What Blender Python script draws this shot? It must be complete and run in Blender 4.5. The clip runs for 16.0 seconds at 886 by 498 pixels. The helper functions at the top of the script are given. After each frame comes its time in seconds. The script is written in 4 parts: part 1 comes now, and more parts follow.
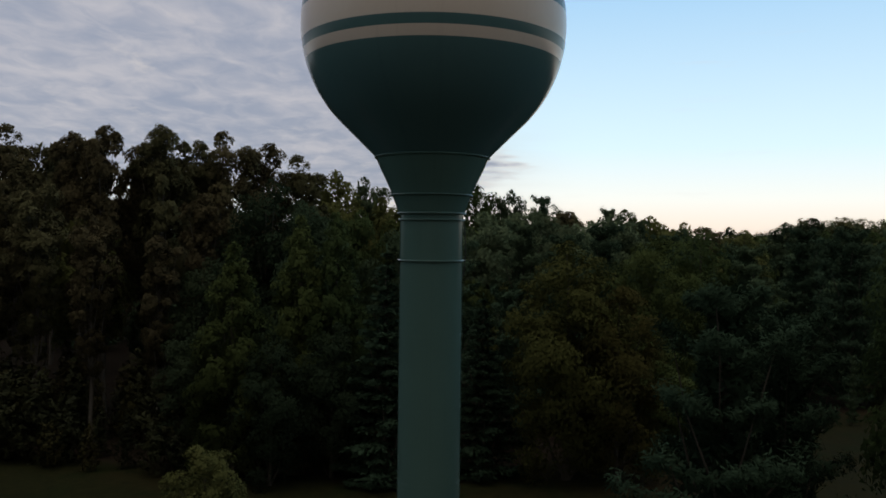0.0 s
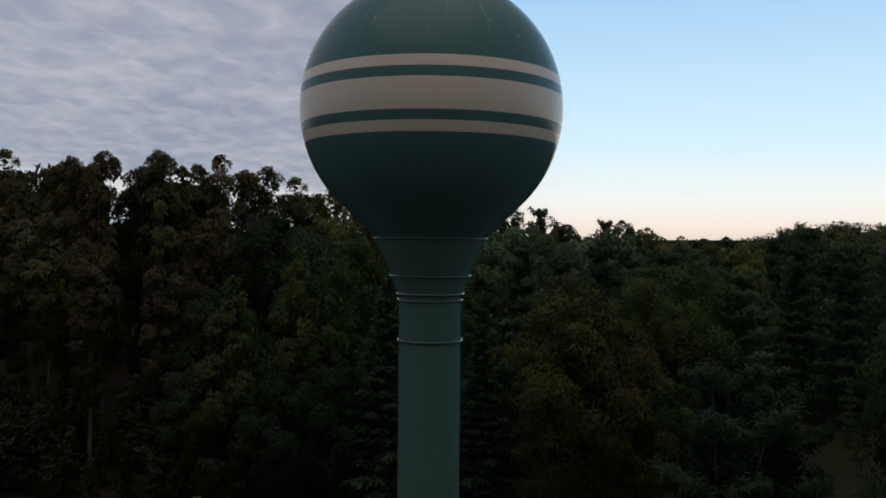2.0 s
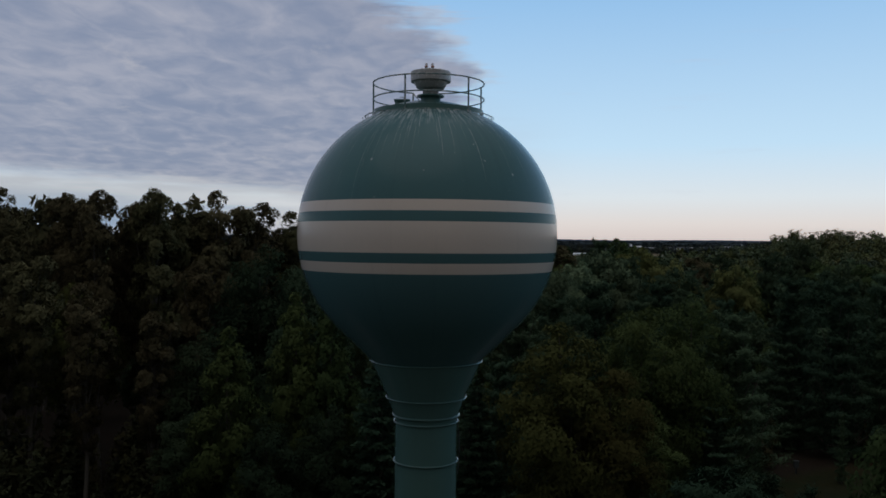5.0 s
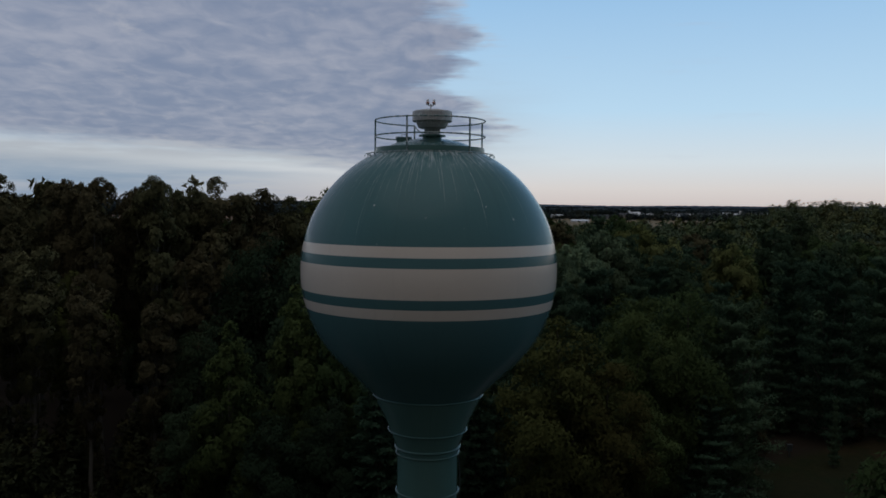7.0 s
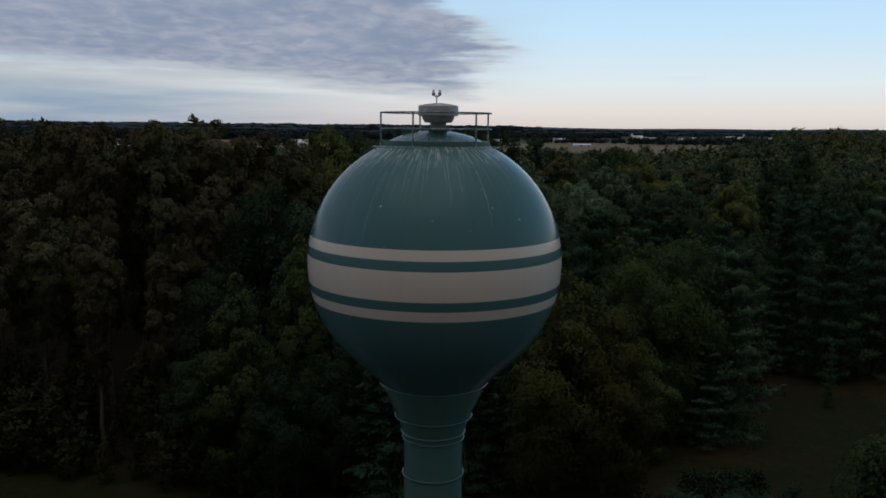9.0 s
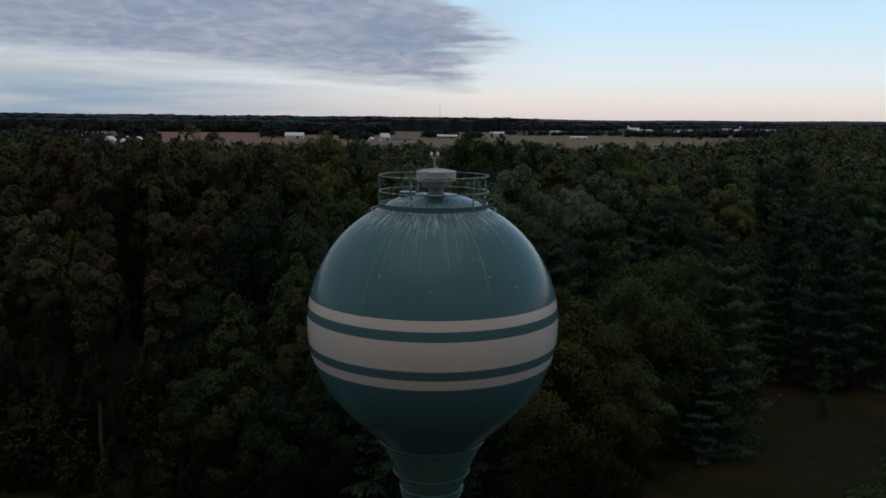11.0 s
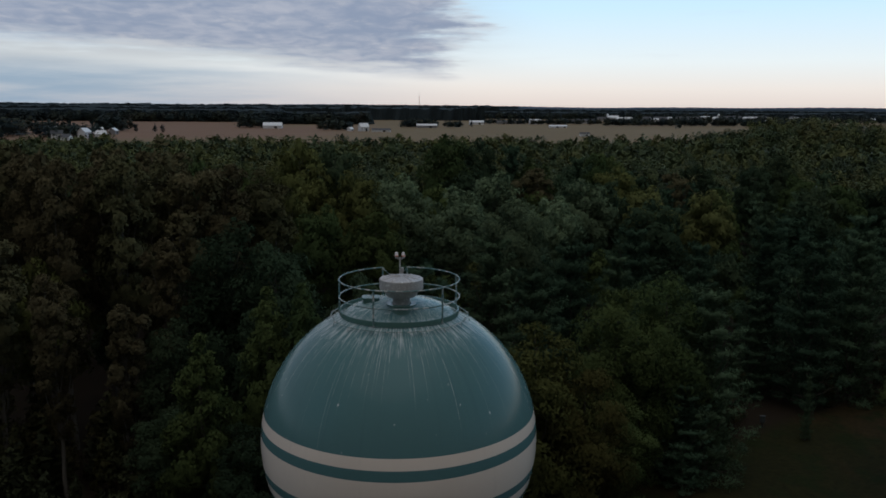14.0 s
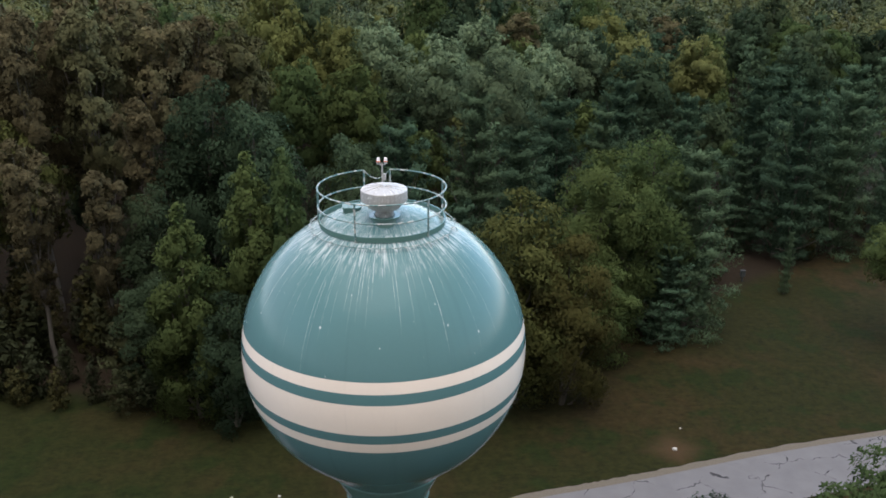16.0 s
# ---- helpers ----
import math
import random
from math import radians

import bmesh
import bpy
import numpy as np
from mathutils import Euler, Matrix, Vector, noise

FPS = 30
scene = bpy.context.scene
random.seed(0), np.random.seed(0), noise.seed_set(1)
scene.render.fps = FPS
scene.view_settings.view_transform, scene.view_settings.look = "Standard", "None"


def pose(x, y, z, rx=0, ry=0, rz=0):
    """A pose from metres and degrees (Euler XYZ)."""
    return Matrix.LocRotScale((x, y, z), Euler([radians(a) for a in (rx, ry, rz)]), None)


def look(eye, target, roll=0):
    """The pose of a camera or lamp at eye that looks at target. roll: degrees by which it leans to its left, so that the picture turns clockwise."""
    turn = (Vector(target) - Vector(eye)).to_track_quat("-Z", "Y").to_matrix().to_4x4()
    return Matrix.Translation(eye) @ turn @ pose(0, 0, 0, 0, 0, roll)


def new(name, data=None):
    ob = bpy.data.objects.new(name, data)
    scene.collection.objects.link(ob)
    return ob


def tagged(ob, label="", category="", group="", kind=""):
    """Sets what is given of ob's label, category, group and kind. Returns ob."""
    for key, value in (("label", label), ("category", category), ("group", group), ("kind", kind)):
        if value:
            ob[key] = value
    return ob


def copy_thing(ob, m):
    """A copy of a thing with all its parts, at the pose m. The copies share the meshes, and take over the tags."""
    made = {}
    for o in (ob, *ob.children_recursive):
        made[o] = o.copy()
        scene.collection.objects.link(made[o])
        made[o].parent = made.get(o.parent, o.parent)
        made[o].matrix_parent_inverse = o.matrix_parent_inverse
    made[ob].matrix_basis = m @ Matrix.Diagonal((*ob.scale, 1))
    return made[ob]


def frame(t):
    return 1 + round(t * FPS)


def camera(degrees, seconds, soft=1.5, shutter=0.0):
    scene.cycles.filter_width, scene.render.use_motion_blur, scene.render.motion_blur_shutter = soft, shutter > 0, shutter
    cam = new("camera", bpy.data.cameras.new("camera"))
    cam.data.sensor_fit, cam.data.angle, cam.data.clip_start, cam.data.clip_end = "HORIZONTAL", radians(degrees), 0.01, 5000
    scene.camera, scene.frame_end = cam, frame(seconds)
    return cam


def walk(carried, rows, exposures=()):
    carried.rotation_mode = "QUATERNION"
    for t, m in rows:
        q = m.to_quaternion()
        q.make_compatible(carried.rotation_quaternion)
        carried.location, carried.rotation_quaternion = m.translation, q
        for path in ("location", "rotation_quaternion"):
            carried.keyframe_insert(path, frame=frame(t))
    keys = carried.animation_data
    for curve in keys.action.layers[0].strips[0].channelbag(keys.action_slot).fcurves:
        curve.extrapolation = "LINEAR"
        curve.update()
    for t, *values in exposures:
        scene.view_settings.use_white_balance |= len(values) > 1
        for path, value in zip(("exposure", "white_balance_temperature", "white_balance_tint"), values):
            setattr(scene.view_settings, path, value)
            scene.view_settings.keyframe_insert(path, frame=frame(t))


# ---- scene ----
cam = camera(55.76, 16.0, soft=1.7)
PATH = [
    (0.0, pose(-0.025, -28.743, 19.776, 89.426, -0.712, -0.848)),
    (0.5, pose(-0.035, -28.824, 20.462, 89.443, -0.672, -0.895)),
    (1.0, pose(-0.046, -28.854, 21.183, 89.427, -0.626, -0.952)),
    (1.5, pose(-0.060, -28.961, 21.873, 89.389, -0.578, -0.986)),
    (2.0, pose(-0.082, -28.997, 22.553, 89.360, -0.536, -1.016)),
    (2.5, pose(-0.104, -29.063, 23.285, 89.323, -0.496, -1.104)),
    (3.0, pose(-0.122, -29.168, 23.998, 89.311, -0.468, -1.201)),
    (3.5, pose(-0.134, -29.278, 24.702, 89.333, -0.456, -1.308)),
    (4.0, pose(-0.138, -29.264, 25.426, 89.342, -0.464, -1.323)),
    (4.5, pose(-0.139, -29.269, 26.137, 89.358, -0.483, -1.329)),
    (7.0, pose(-0.290, -29.622, 29.313, 86.939, -0.549, -1.479)),
    (7.5, pose(-0.321, -29.622, 29.923, 85.372, -0.580, -1.456)),
    (8.0, pose(-0.361, -29.621, 30.531, 83.799, -0.597, -1.449)),
    (8.5, pose(-0.421, -29.621, 31.169, 82.481, -0.595, -1.432)),
    (9.0, pose(-0.483, -29.603, 31.751, 81.685, -0.583, -1.410)),
    (11.5, pose(-0.554, -29.590, 34.836, 81.069, -0.551, -1.790)),
    (12.0, pose(-0.493, -29.278, 35.422, 81.001, -0.531, -1.952)),
    (12.5, pose(-0.409, -28.833, 35.976, 80.905, -0.503, -2.093)),
    (13.0, pose(-0.296, -28.162, 36.529, 80.742, -0.467, -2.247)),
    (13.5, pose(-0.165, -27.327, 37.116, 80.519, -0.423, -2.607)),
    (14.0, pose(-0.029, -26.357, 37.710, 80.253, -0.384, -3.028)),
    (14.5, pose(0.076, -25.417, 38.335, 79.477, -0.356, -3.267)),
    (15.0, pose(0.105, -24.760, 38.854, 76.661, -0.329, -3.460)),
    (15.5, pose(0.068, -24.418, 39.144, 72.625, -0.313, -3.885)),
    (16.0, pose(-0.003, -24.231, 39.319, 69.359, -0.304, -4.260)),
]
walk(cam, PATH, exposures=[
    (0.0, -0.55, 7250, 9), (1.5, -0.6, 7100, 9), (3.5, -0.8, 6650, 10), (7.0, -1.05, 6250, 8), (8.0, -1.08, 6350, 8), (9.0, -0.85, 6350, 8), (12.5, -0.8, 6450, 7),
    (14.5, -0.6, 6450, 7), (15.0, -0.4, 6450, 9), (15.5, 0.32, 6500, 10), (16.0, 1.6, 6750, 11)])

# ---- sky and light: late light through a high overcast, clear only low ahead ----
SUN_EL, SUN_AZ = 76.0, 205.0


class Nodes:
    """A short way to write node trees."""

    def __init__(self, tree):
        self.tree = tree
        tree.nodes.clear()

    def add(self, kind, **sets):
        n = self.tree.nodes.new(kind)
        for k, v in sets.items():
            if k == "op":
                n.operation = v
            elif k == "blend":
                n.blend_type = v
            elif k == "data":
                n.data_type = v
        return n

    def link(self, value, socket):
        if hasattr(value, "is_output"):
            self.tree.links.new(value, socket)
        else:
            socket.default_value = value

    def math(self, op, a, b=0.0, c=0.0, clamp=False):
        n = self.add("ShaderNodeMath", op=op)
        n.use_clamp = clamp
        for s, v in zip(n.inputs, (a, b, c)):
            self.link(v, s)
        return n.outputs[0]

    def mix(self, f, a, b, blend="MIX"):
        n = self.add("ShaderNodeMix", data="RGBA", blend=blend)
        self.link(f, n.inputs[0])
        self.link(a if hasattr(a, "is_output") else (*a, 1), n.inputs[6])
        self.link(b if hasattr(b, "is_output") else (*b, 1), n.inputs[7])
        return n.outputs[2]

    def step(self, v, lo, hi, a=0.0, b=1.0):
        n = self.add("ShaderNodeMapRange")
        n.interpolation_type = "SMOOTHSTEP"
        for s, x in zip(n.inputs, (v, lo, hi, a, b)):
            self.link(x, s)
        return n.outputs[0]

    def noise(self, vector, scale, detail=4.0, rough=0.55, distortion=0.0, dims="3D"):
        n = self.add("ShaderNodeTexNoise")
        n.noise_dimensions = dims
        if vector is not None:
            self.link(vector, n.inputs["W" if dims == "1D" else "Vector"])
        n.inputs["Scale"].default_value = scale
        n.inputs["Detail"].default_value = detail
        n.inputs["Roughness"].default_value = rough
        n.inputs["Distortion"].default_value = distortion
        return n.outputs[0]

    def scaled(self, vector, s):
        n = self.add("ShaderNodeVectorMath", op="MULTIPLY")
        self.link(vector, n.inputs[0])
        n.inputs[1].default_value = s
        return n.outputs[0]

    def xyz(self, vector):
        n = self.add("ShaderNodeSeparateXYZ")
        self.link(vector, n.inputs[0])
        return n.outputs

    def vec(self, x, y, z):
        n = self.add("ShaderNodeCombineXYZ")
        for s, v in zip(n.inputs, (x, y, z)):
            self.link(v, s)
        return n.outputs[0]


def make_world():
    world = bpy.data.worlds.new("dusk_sky")
    scene.world = world
    world.use_nodes = True
    n = Nodes(world.node_tree)
    way = n.add("ShaderNodeTexCoord").outputs["Generated"]
    x, y, z = n.xyz(way)[:3]
    az = n.math("ARCTAN2", x, y)
    el = n.math("ARCSINE", z)
    # clear part: pink at the skyline, paling, then blue
    ramp = n.add("ShaderNodeValToRGB")
    n.link(n.math("MULTIPLY", el, 2.0, clamp=True), ramp.inputs[0])
    stops = [(0.0, (0.84, 0.72, 0.68)), (0.04, (0.92, 0.84, 0.80)), (0.10, (0.88, 0.94, 0.98)), (0.22, (0.66, 0.90, 1.10)),
             (0.55, (0.38, 0.66, 1.00)), (1.0, (0.24, 0.42, 0.70))]
    while len(ramp.color_ramp.elements) < len(stops):
        ramp.color_ramp.elements.new(0.5)
    for e, (p, c) in zip(ramp.color_ramp.elements, stops):
        e.position, e.color = p, (*c, 1)
    clear = ramp.outputs[0]
    # warm after-glow round the sun, behind the camera
    back = n.step(n.math("MULTIPLY", y, -1.0), 0.1, 0.9)
    glow = n.math("MULTIPLY", back, n.math("MULTIPLY", n.step(el, 0.0, 0.30), n.step(el, 1.0, 0.6)))
    over = n.math("MAXIMUM", n.math("MULTIPLY", back, 0.9), n.step(el, 0.45, 0.9))
    sheet = n.mix(n.noise(way, 3.0, 5.0), (0.060, 0.060, 0.064), (0.110, 0.106, 0.108))
    sheet = n.mix(n.step(el, 0.45, 1.3), sheet, (0.95, 0.95, 1.02))
    clear = n.mix(over, clear, sheet)
    clear = n.mix(n.math("MULTIPLY", glow, 0.8), clear, (0.315, 0.272, 0.248))
    # sheet of broken cloud, seen in perspective
    dz = n.math("ADD", z, 0.11)
    plane = n.vec(n.math("DIVIDE", x, dz), n.math("DIVIDE", y, dz), 0.0)
    big = n.noise(n.scaled(plane, (0.85, 0.8, 1.0)), 1.4, 5.0, 0.55, 0.25)
    fine = n.noise(n.scaled(plane, (0.95, 0.66, 1.0)), 7.5, 5.0, 0.55, 0.5)
    streak = n.noise(n.vec(n.math("MULTIPLY", az, 4.5), n.math("MULTIPLY", el, 48.0), 2.0), 1.0, 5.0, 0.62)
    edge = n.noise(plane, 0.55, 6.0, 0.6)
    wave = n.math("SUBTRACT", edge, 0.5)
    # blue-grey haze low on the left
    wob = n.noise(n.vec(n.math("MULTIPLY", az, 3.0), n.math("MULTIPLY", el, 30.0), 0.0), 1.6, 5.0)
    hz = n.math("MULTIPLY", n.step(n.math("ADD", el, n.math("MULTIPLY_ADD", az, 0.051, n.math("MULTIPLY", n.math("SUBTRACT", wob, 0.5), 0.02))), 0.036, 0.020),
                n.step(az, 0.14, -0.40))
    clear = n.mix(n.math("MULTIPLY", hz, n.step(streak, 0.30, 0.70, 0.95, 0.62)), clear, (0.285, 0.395, 0.535))
    # cream band under the clouds
    cream = n.math("MULTIPLY", n.math("MULTIPLY", n.step(az, 0.2, -0.1), n.step(streak, 0.32, 0.58, 0.35, 1.0)), n.math("MULTIPLY", n.step(el, 0.025, 0.060), n.step(el, 0.2, 0.1)))
    clear = n.mix(n.math("MULTIPLY", cream, 0.75), clear, (0.49, 0.495, 0.535))
    low = n.math("SUBTRACT", el, n.math("MULTIPLY_ADD", az, -0.079, 0.036))
    low = n.math("ADD", low, n.math("MULTIPLY", wave, 0.05))
    m_low = n.step(n.math("ADD", low, n.math("MULTIPLY", n.math("SUBTRACT", n.noise(n.vec(n.math("MULTIPLY", az, 4.0), n.math("MULTIPLY", el, 60.0), 0.0), 1.5, 4.0), 0.5), 0.03)), -0.010, 0.020)
    right = n.math("SUBTRACT", 0.075, az)
    right = n.math("SUBTRACT", right, n.math("MULTIPLY", n.step(el, 0.17, 0.27), 0.07))
    right = n.math("ADD", right, n.math("MULTIPLY", wave, 0.30))
    right = n.math("ADD", right, n.math("MULTIPLY", n.math("SUBTRACT", streak, 0.5), 0.20))
    m_right = n.step(right, -0.02, 0.06)
    mask = n.math("MULTIPLY", m_low, m_right)
    tex = n.math("ADD", n.math("MULTIPLY", big, 0.55), n.math("MULTIPLY", fine, 0.55))
    cloud = n.mix(n.step(tex, 0.40, 0.76), (0.272, 0.322, 0.452), (0.465, 0.480, 0.572))
    glint = n.step(n.noise(n.scaled(plane, (0.8, 0.55, 1.0)), 5.0, 5.0, 0.6), 0.58, 0.78)
    cloud = n.mix(n.math("MULTIPLY", glint, 0.42), cloud, (0.66, 0.63, 0.65))
    rim = n.math("MULTIPLY", n.step(n.math("MULTIPLY", m_low, m_right), 0.98, 0.4), n.step(streak, 0.40, 0.60))
    cloud = n.mix(n.math("MULTIPLY", rim, 0.7), cloud, (0.70, 0.67, 0.69))
    front = n.step(y, -0.3, 0.2)
    mask = n.math("MULTIPLY", mask, front)
    mask = n.math("MULTIPLY", mask, n.step(n.math("ADD", tex, n.math("MULTIPLY", m_right, 0.6)), 0.55, 0.9))
    # thin wisps in the clear part
    wisp = n.noise(n.vec(n.math("MULTIPLY", az, 5.0), n.math("MULTIPLY", el, 45.0), 3.0), 1.0, 4.0, 0.5)
    wisp = n.math("MULTIPLY", n.step(wisp, 0.62, 0.75), n.step(el, 0.02, 0.06))
    clear = n.mix(n.math("MULTIPLY", wisp, 0.25), clear, (0.62, 0.62, 0.70))
    col = n.mix(mask, clear, cloud)
    below = n.step(el, -0.03, 0.0)
    col = n.mix(below, (0.10, 0.10, 0.09), col)
    sky = n.add("ShaderNodeTexSky")
    sky.sky_type, sky.sun_disc = "NISHITA", False
    sky.sun_elevation, sky.sun_rotation = radians(SUN_EL), radians(SUN_AZ)
    air = n.scaled(sky.outputs[0], (0.12, 0.12, 0.12))
    col = n.mix(0.06, col, air)
    ahead = n.math("MULTIPLY", n.step(y, -0.2, 0.3), n.step(el, 0.9, 0.4))
    gain = n.math("MULTIPLY_ADD", ahead, 0.6, 1.0)
    col = n.mix(1.0, col, n.vec(gain, gain, gain), "MULTIPLY")
    bg = n.add("ShaderNodeBackground")
    n.link(col, bg.inputs[0])
    bg.inputs[1].default_value = 1.0
    out = n.add("ShaderNodeOutputWorld")
    n.link(bg.outputs[0], out.inputs[0])


make_world()
sun_data = bpy.data.lights.new("sun", "SUN")
sun_data.energy, sun_data.angle, sun_data.color = 0.62, radians(60), (1.0, 0.95, 0.90)
sun = new("sun", sun_data)
a, e = radians(SUN_AZ), radians(SUN_EL)
sun.matrix_world = look((math.sin(a) * 50 * math.cos(e), math.cos(a) * 50 * math.cos(e), 50 * math.sin(e) + 30), (0, 0, 30))


# ---- materials ----
def material(name, build, rough=0.7, spec=0.3, metal=0.0):
    """A Principled material. build(n) returns the colour, and may give (colour, height, bump strength, roughness)."""
    m = bpy.data.materials.new(name)
    m.use_nodes = True
    n = Nodes(m.node_tree)
    p = n.add("ShaderNodeBsdfPrincipled")
    got = build(n)
    got = got if isinstance(got, tuple) else (got,)
    n.link(got[0], p.inputs["Base Color"])
    p.inputs["Roughness"].default_value = rough
    p.inputs["Metallic"].default_value = metal
    p.inputs["Specular IOR Level"].default_value = spec
    if len(got) > 1 and got[1] is not None:
        b = n.add("ShaderNodeBump")
        b.inputs["Strength"].default_value = 1.0
        b.inputs["Distance"].default_value = got[2]
        n.link(got[1], b.inputs["Height"])
        n.link(b.outputs[0], p.inputs["Normal"])
    if len(got) > 3:
        n.link(got[3], p.inputs["Roughness"])
    o = n.add("ShaderNodeOutputMaterial")
    n.link(p.outputs[0], o.inputs[0])
    return m


def leaf_material(name, dark, light, other, thin_part=0.30, speck=0.30):
    """Foliage: each tree has a hue of its own, each leaf a lightness of its own."""
    def build(n):
        tree = n.add("ShaderNodeObjectInfo").outputs["Random"]
        leaf = n.add("ShaderNodeNewGeometry").outputs["Random Per Island"]
        pos = n.add("ShaderNodeTexCoord").outputs["Object"]
        patch = n.noise(pos, 0.35, 3.0)
        c = n.mix(n.math("MULTIPLY_ADD", leaf, speck, 0.57 - speck / 2), dark, light)
        f = n.step(n.math("ADD", patch, n.math("MULTIPLY", n.math("SUBTRACT", tree, 0.5), 1.6)), 0.3, 1.0)
        c = n.mix(n.math("MULTIPLY", f, 0.75), c, other)
        v = n.math("MULTIPLY_ADD", n.math("FRACT", n.math("MULTIPLY", tree, 7.3)), 0.60, 0.84)
        v = n.math("MULTIPLY", v, n.step(n.noise(pos, 1.1, 3.0, 0.6), 0.34, 0.64, 0.82, 1.12))
        return n.mix(1.0, c, n.vec(v, v, v), "MULTIPLY")
    m = material(name, build, 0.7, 0.0)
    n = m.node_tree
    skin = n.nodes["Principled BSDF"]
    thin, both = n.nodes.new("ShaderNodeBsdfTranslucent"), n.nodes.new("ShaderNodeMixShader")
    both.inputs[0].default_value = thin_part
    n.links.new(skin.inputs["Base Color"].links[0].from_socket, thin.inputs[0])
    n.links.new(skin.outputs[0], both.inputs[1])
    n.links.new(thin.outputs[0], both.inputs[2])
    n.links.new(both.outputs[0], n.nodes["Material Output"].inputs[0])
    return m


LEAF = {
    "maple": leaf_material("maple_leaves", (0.019, 0.031, 0.012), (0.066, 0.096, 0.037), (0.070, 0.090, 0.031)),
    "oak": leaf_material("dark_green_leaves", (0.015, 0.026, 0.013), (0.048, 0.073, 0.042), (0.050, 0.068, 0.035)),
    "silver": leaf_material("silver_maple_leaves", (0.046, 0.074, 0.044), (0.138, 0.178, 0.098), (0.100, 0.138, 0.068), 0.25, 0.75),
    "brown": leaf_material("browning_leaves", (0.028, 0.025, 0.014), (0.110, 0.093, 0.050), (0.075, 0.078, 0.038), 0.25, 0.6),
    "yellow": leaf_material("yellowing_leaves", (0.034, 0.042, 0.013), (0.134, 0.142, 0.050), (0.108, 0.116, 0.044)),
    "olive": leaf_material("olive_autumn_leaves", (0.017, 0.025, 0.009), (0.088, 0.090, 0.030), (0.084, 0.076, 0.027)),
    "pine": leaf_material("pine_needles", (0.016, 0.033, 0.018), (0.056, 0.091, 0.056), (0.066, 0.098, 0.053), 0.12, 0.36),
    "spruce": leaf_material("spruce_needles", (0.010, 0.022, 0.012), (0.040, 0.068, 0.042), (0.032, 0.054, 0.033), 0.12, 0.5),
}


def bark(name, dark, light, moss):
    def build(n):
        pos = n.add("ShaderNodeTexCoord").outputs["Object"]
        g = n.noise(n.scaled(pos, (6, 6, 0.9)), 1.5, 5.0, 0.6)
        big = n.noise(pos, 0.5, 2.0)
        return n.mix(n.math("MULTIPLY", big, 0.5), n.mix(g, dark, light), moss), g, 0.05
    return material(name, build, 0.9, 0.1)


BARK = bark("grey_brown_bark", (0.035, 0.029, 0.024), (0.13, 0.112, 0.092), (0.09, 0.092, 0.075))
PALE_BARK = bark("pale_grey_bark", (0.055, 0.048, 0.041), (0.17, 0.152, 0.13), (0.11, 0.105, 0.088))


# ---- mesh helpers ----
def link_mesh(name, V, F, mats, smooth=False, fm=None, soft=None):
    """A mesh object from numpy vertices and faces of one size (3 or 4 corners). soft: a normal for each vertex."""
    V, F = np.asarray(V, np.float32), np.asarray(F, np.int32)
    me = bpy.data.meshes.new(name)
    k = F.shape[1]
    me.vertices.add(len(V))
    me.vertices.foreach_set("co", V.ravel())
    me.loops.add(F.size)
    me.loops.foreach_set("vertex_index", F.ravel())
    me.polygons.add(len(F))
    me.polygons.foreach_set("loop_start", np.arange(0, F.size, k, dtype=np.int32))
    if fm is not None:
        me.polygons.foreach_set("material_index", np.asarray(fm, np.int32))
    me.polygons.foreach_set("use_smooth", np.full(len(F), smooth or soft is not None))
    for m in mats if isinstance(mats, (list, tuple)) else [mats]:
        me.materials.append(m)
    me.update(calc_edges=True)
    if soft is not None:
        me.normals_split_custom_set_from_vertices(np.asarray(soft, np.float32))
    return new(name, me)


def child(ob, parent, label=""):
    ob.parent = parent
    return tagged(ob, label) if label else ob


def join(pieces):
    """Several (V, F) with faces of one size as one."""
    Vs, Fs, base = [], [], 0
    for V, F in pieces:
        Vs.append(V)
        Fs.append(np.asarray(F) + base)
        base += len(V)
    return np.concatenate(Vs), np.concatenate(Fs)


def tube(P, r, sides=7):
    """A tapered tube of quads along points P with radii r, its ends drawn to points by small radii."""
    P, r = np.asarray(P, float), np.asarray(r, float)
    n = len(P)
    d = np.gradient(P, axis=0)
    d /= np.linalg.norm(d, axis=1)[:, None] + 1e-9
    up = np.where(np.abs(d[:, 2:3]) > 0.9, [[1.0, 0, 0]], [[0, 0, 1.0]])
    u = np.cross(d, up)
    u /= np.linalg.norm(u, axis=1)[:, None]
    v = np.cross(d, u)
    a = np.linspace(0, 2 * np.pi, sides, endpoint=False)
    V = (P[:, None] + r[:, None, None] * (np.cos(a)[None, :, None] * u[:, None] + np.sin(a)[None, :, None] * v[:, None])).reshape(-1, 3)
    i, j = np.meshgrid(np.arange(n - 1), np.arange(sides), indexing="ij")
    k = (j + 1) % sides
    F = np.stack([i * sides + j, i * sides + k, (i + 1) * sides + k, (i + 1) * sides + j], -1).reshape(-1, 4)
    return V, F


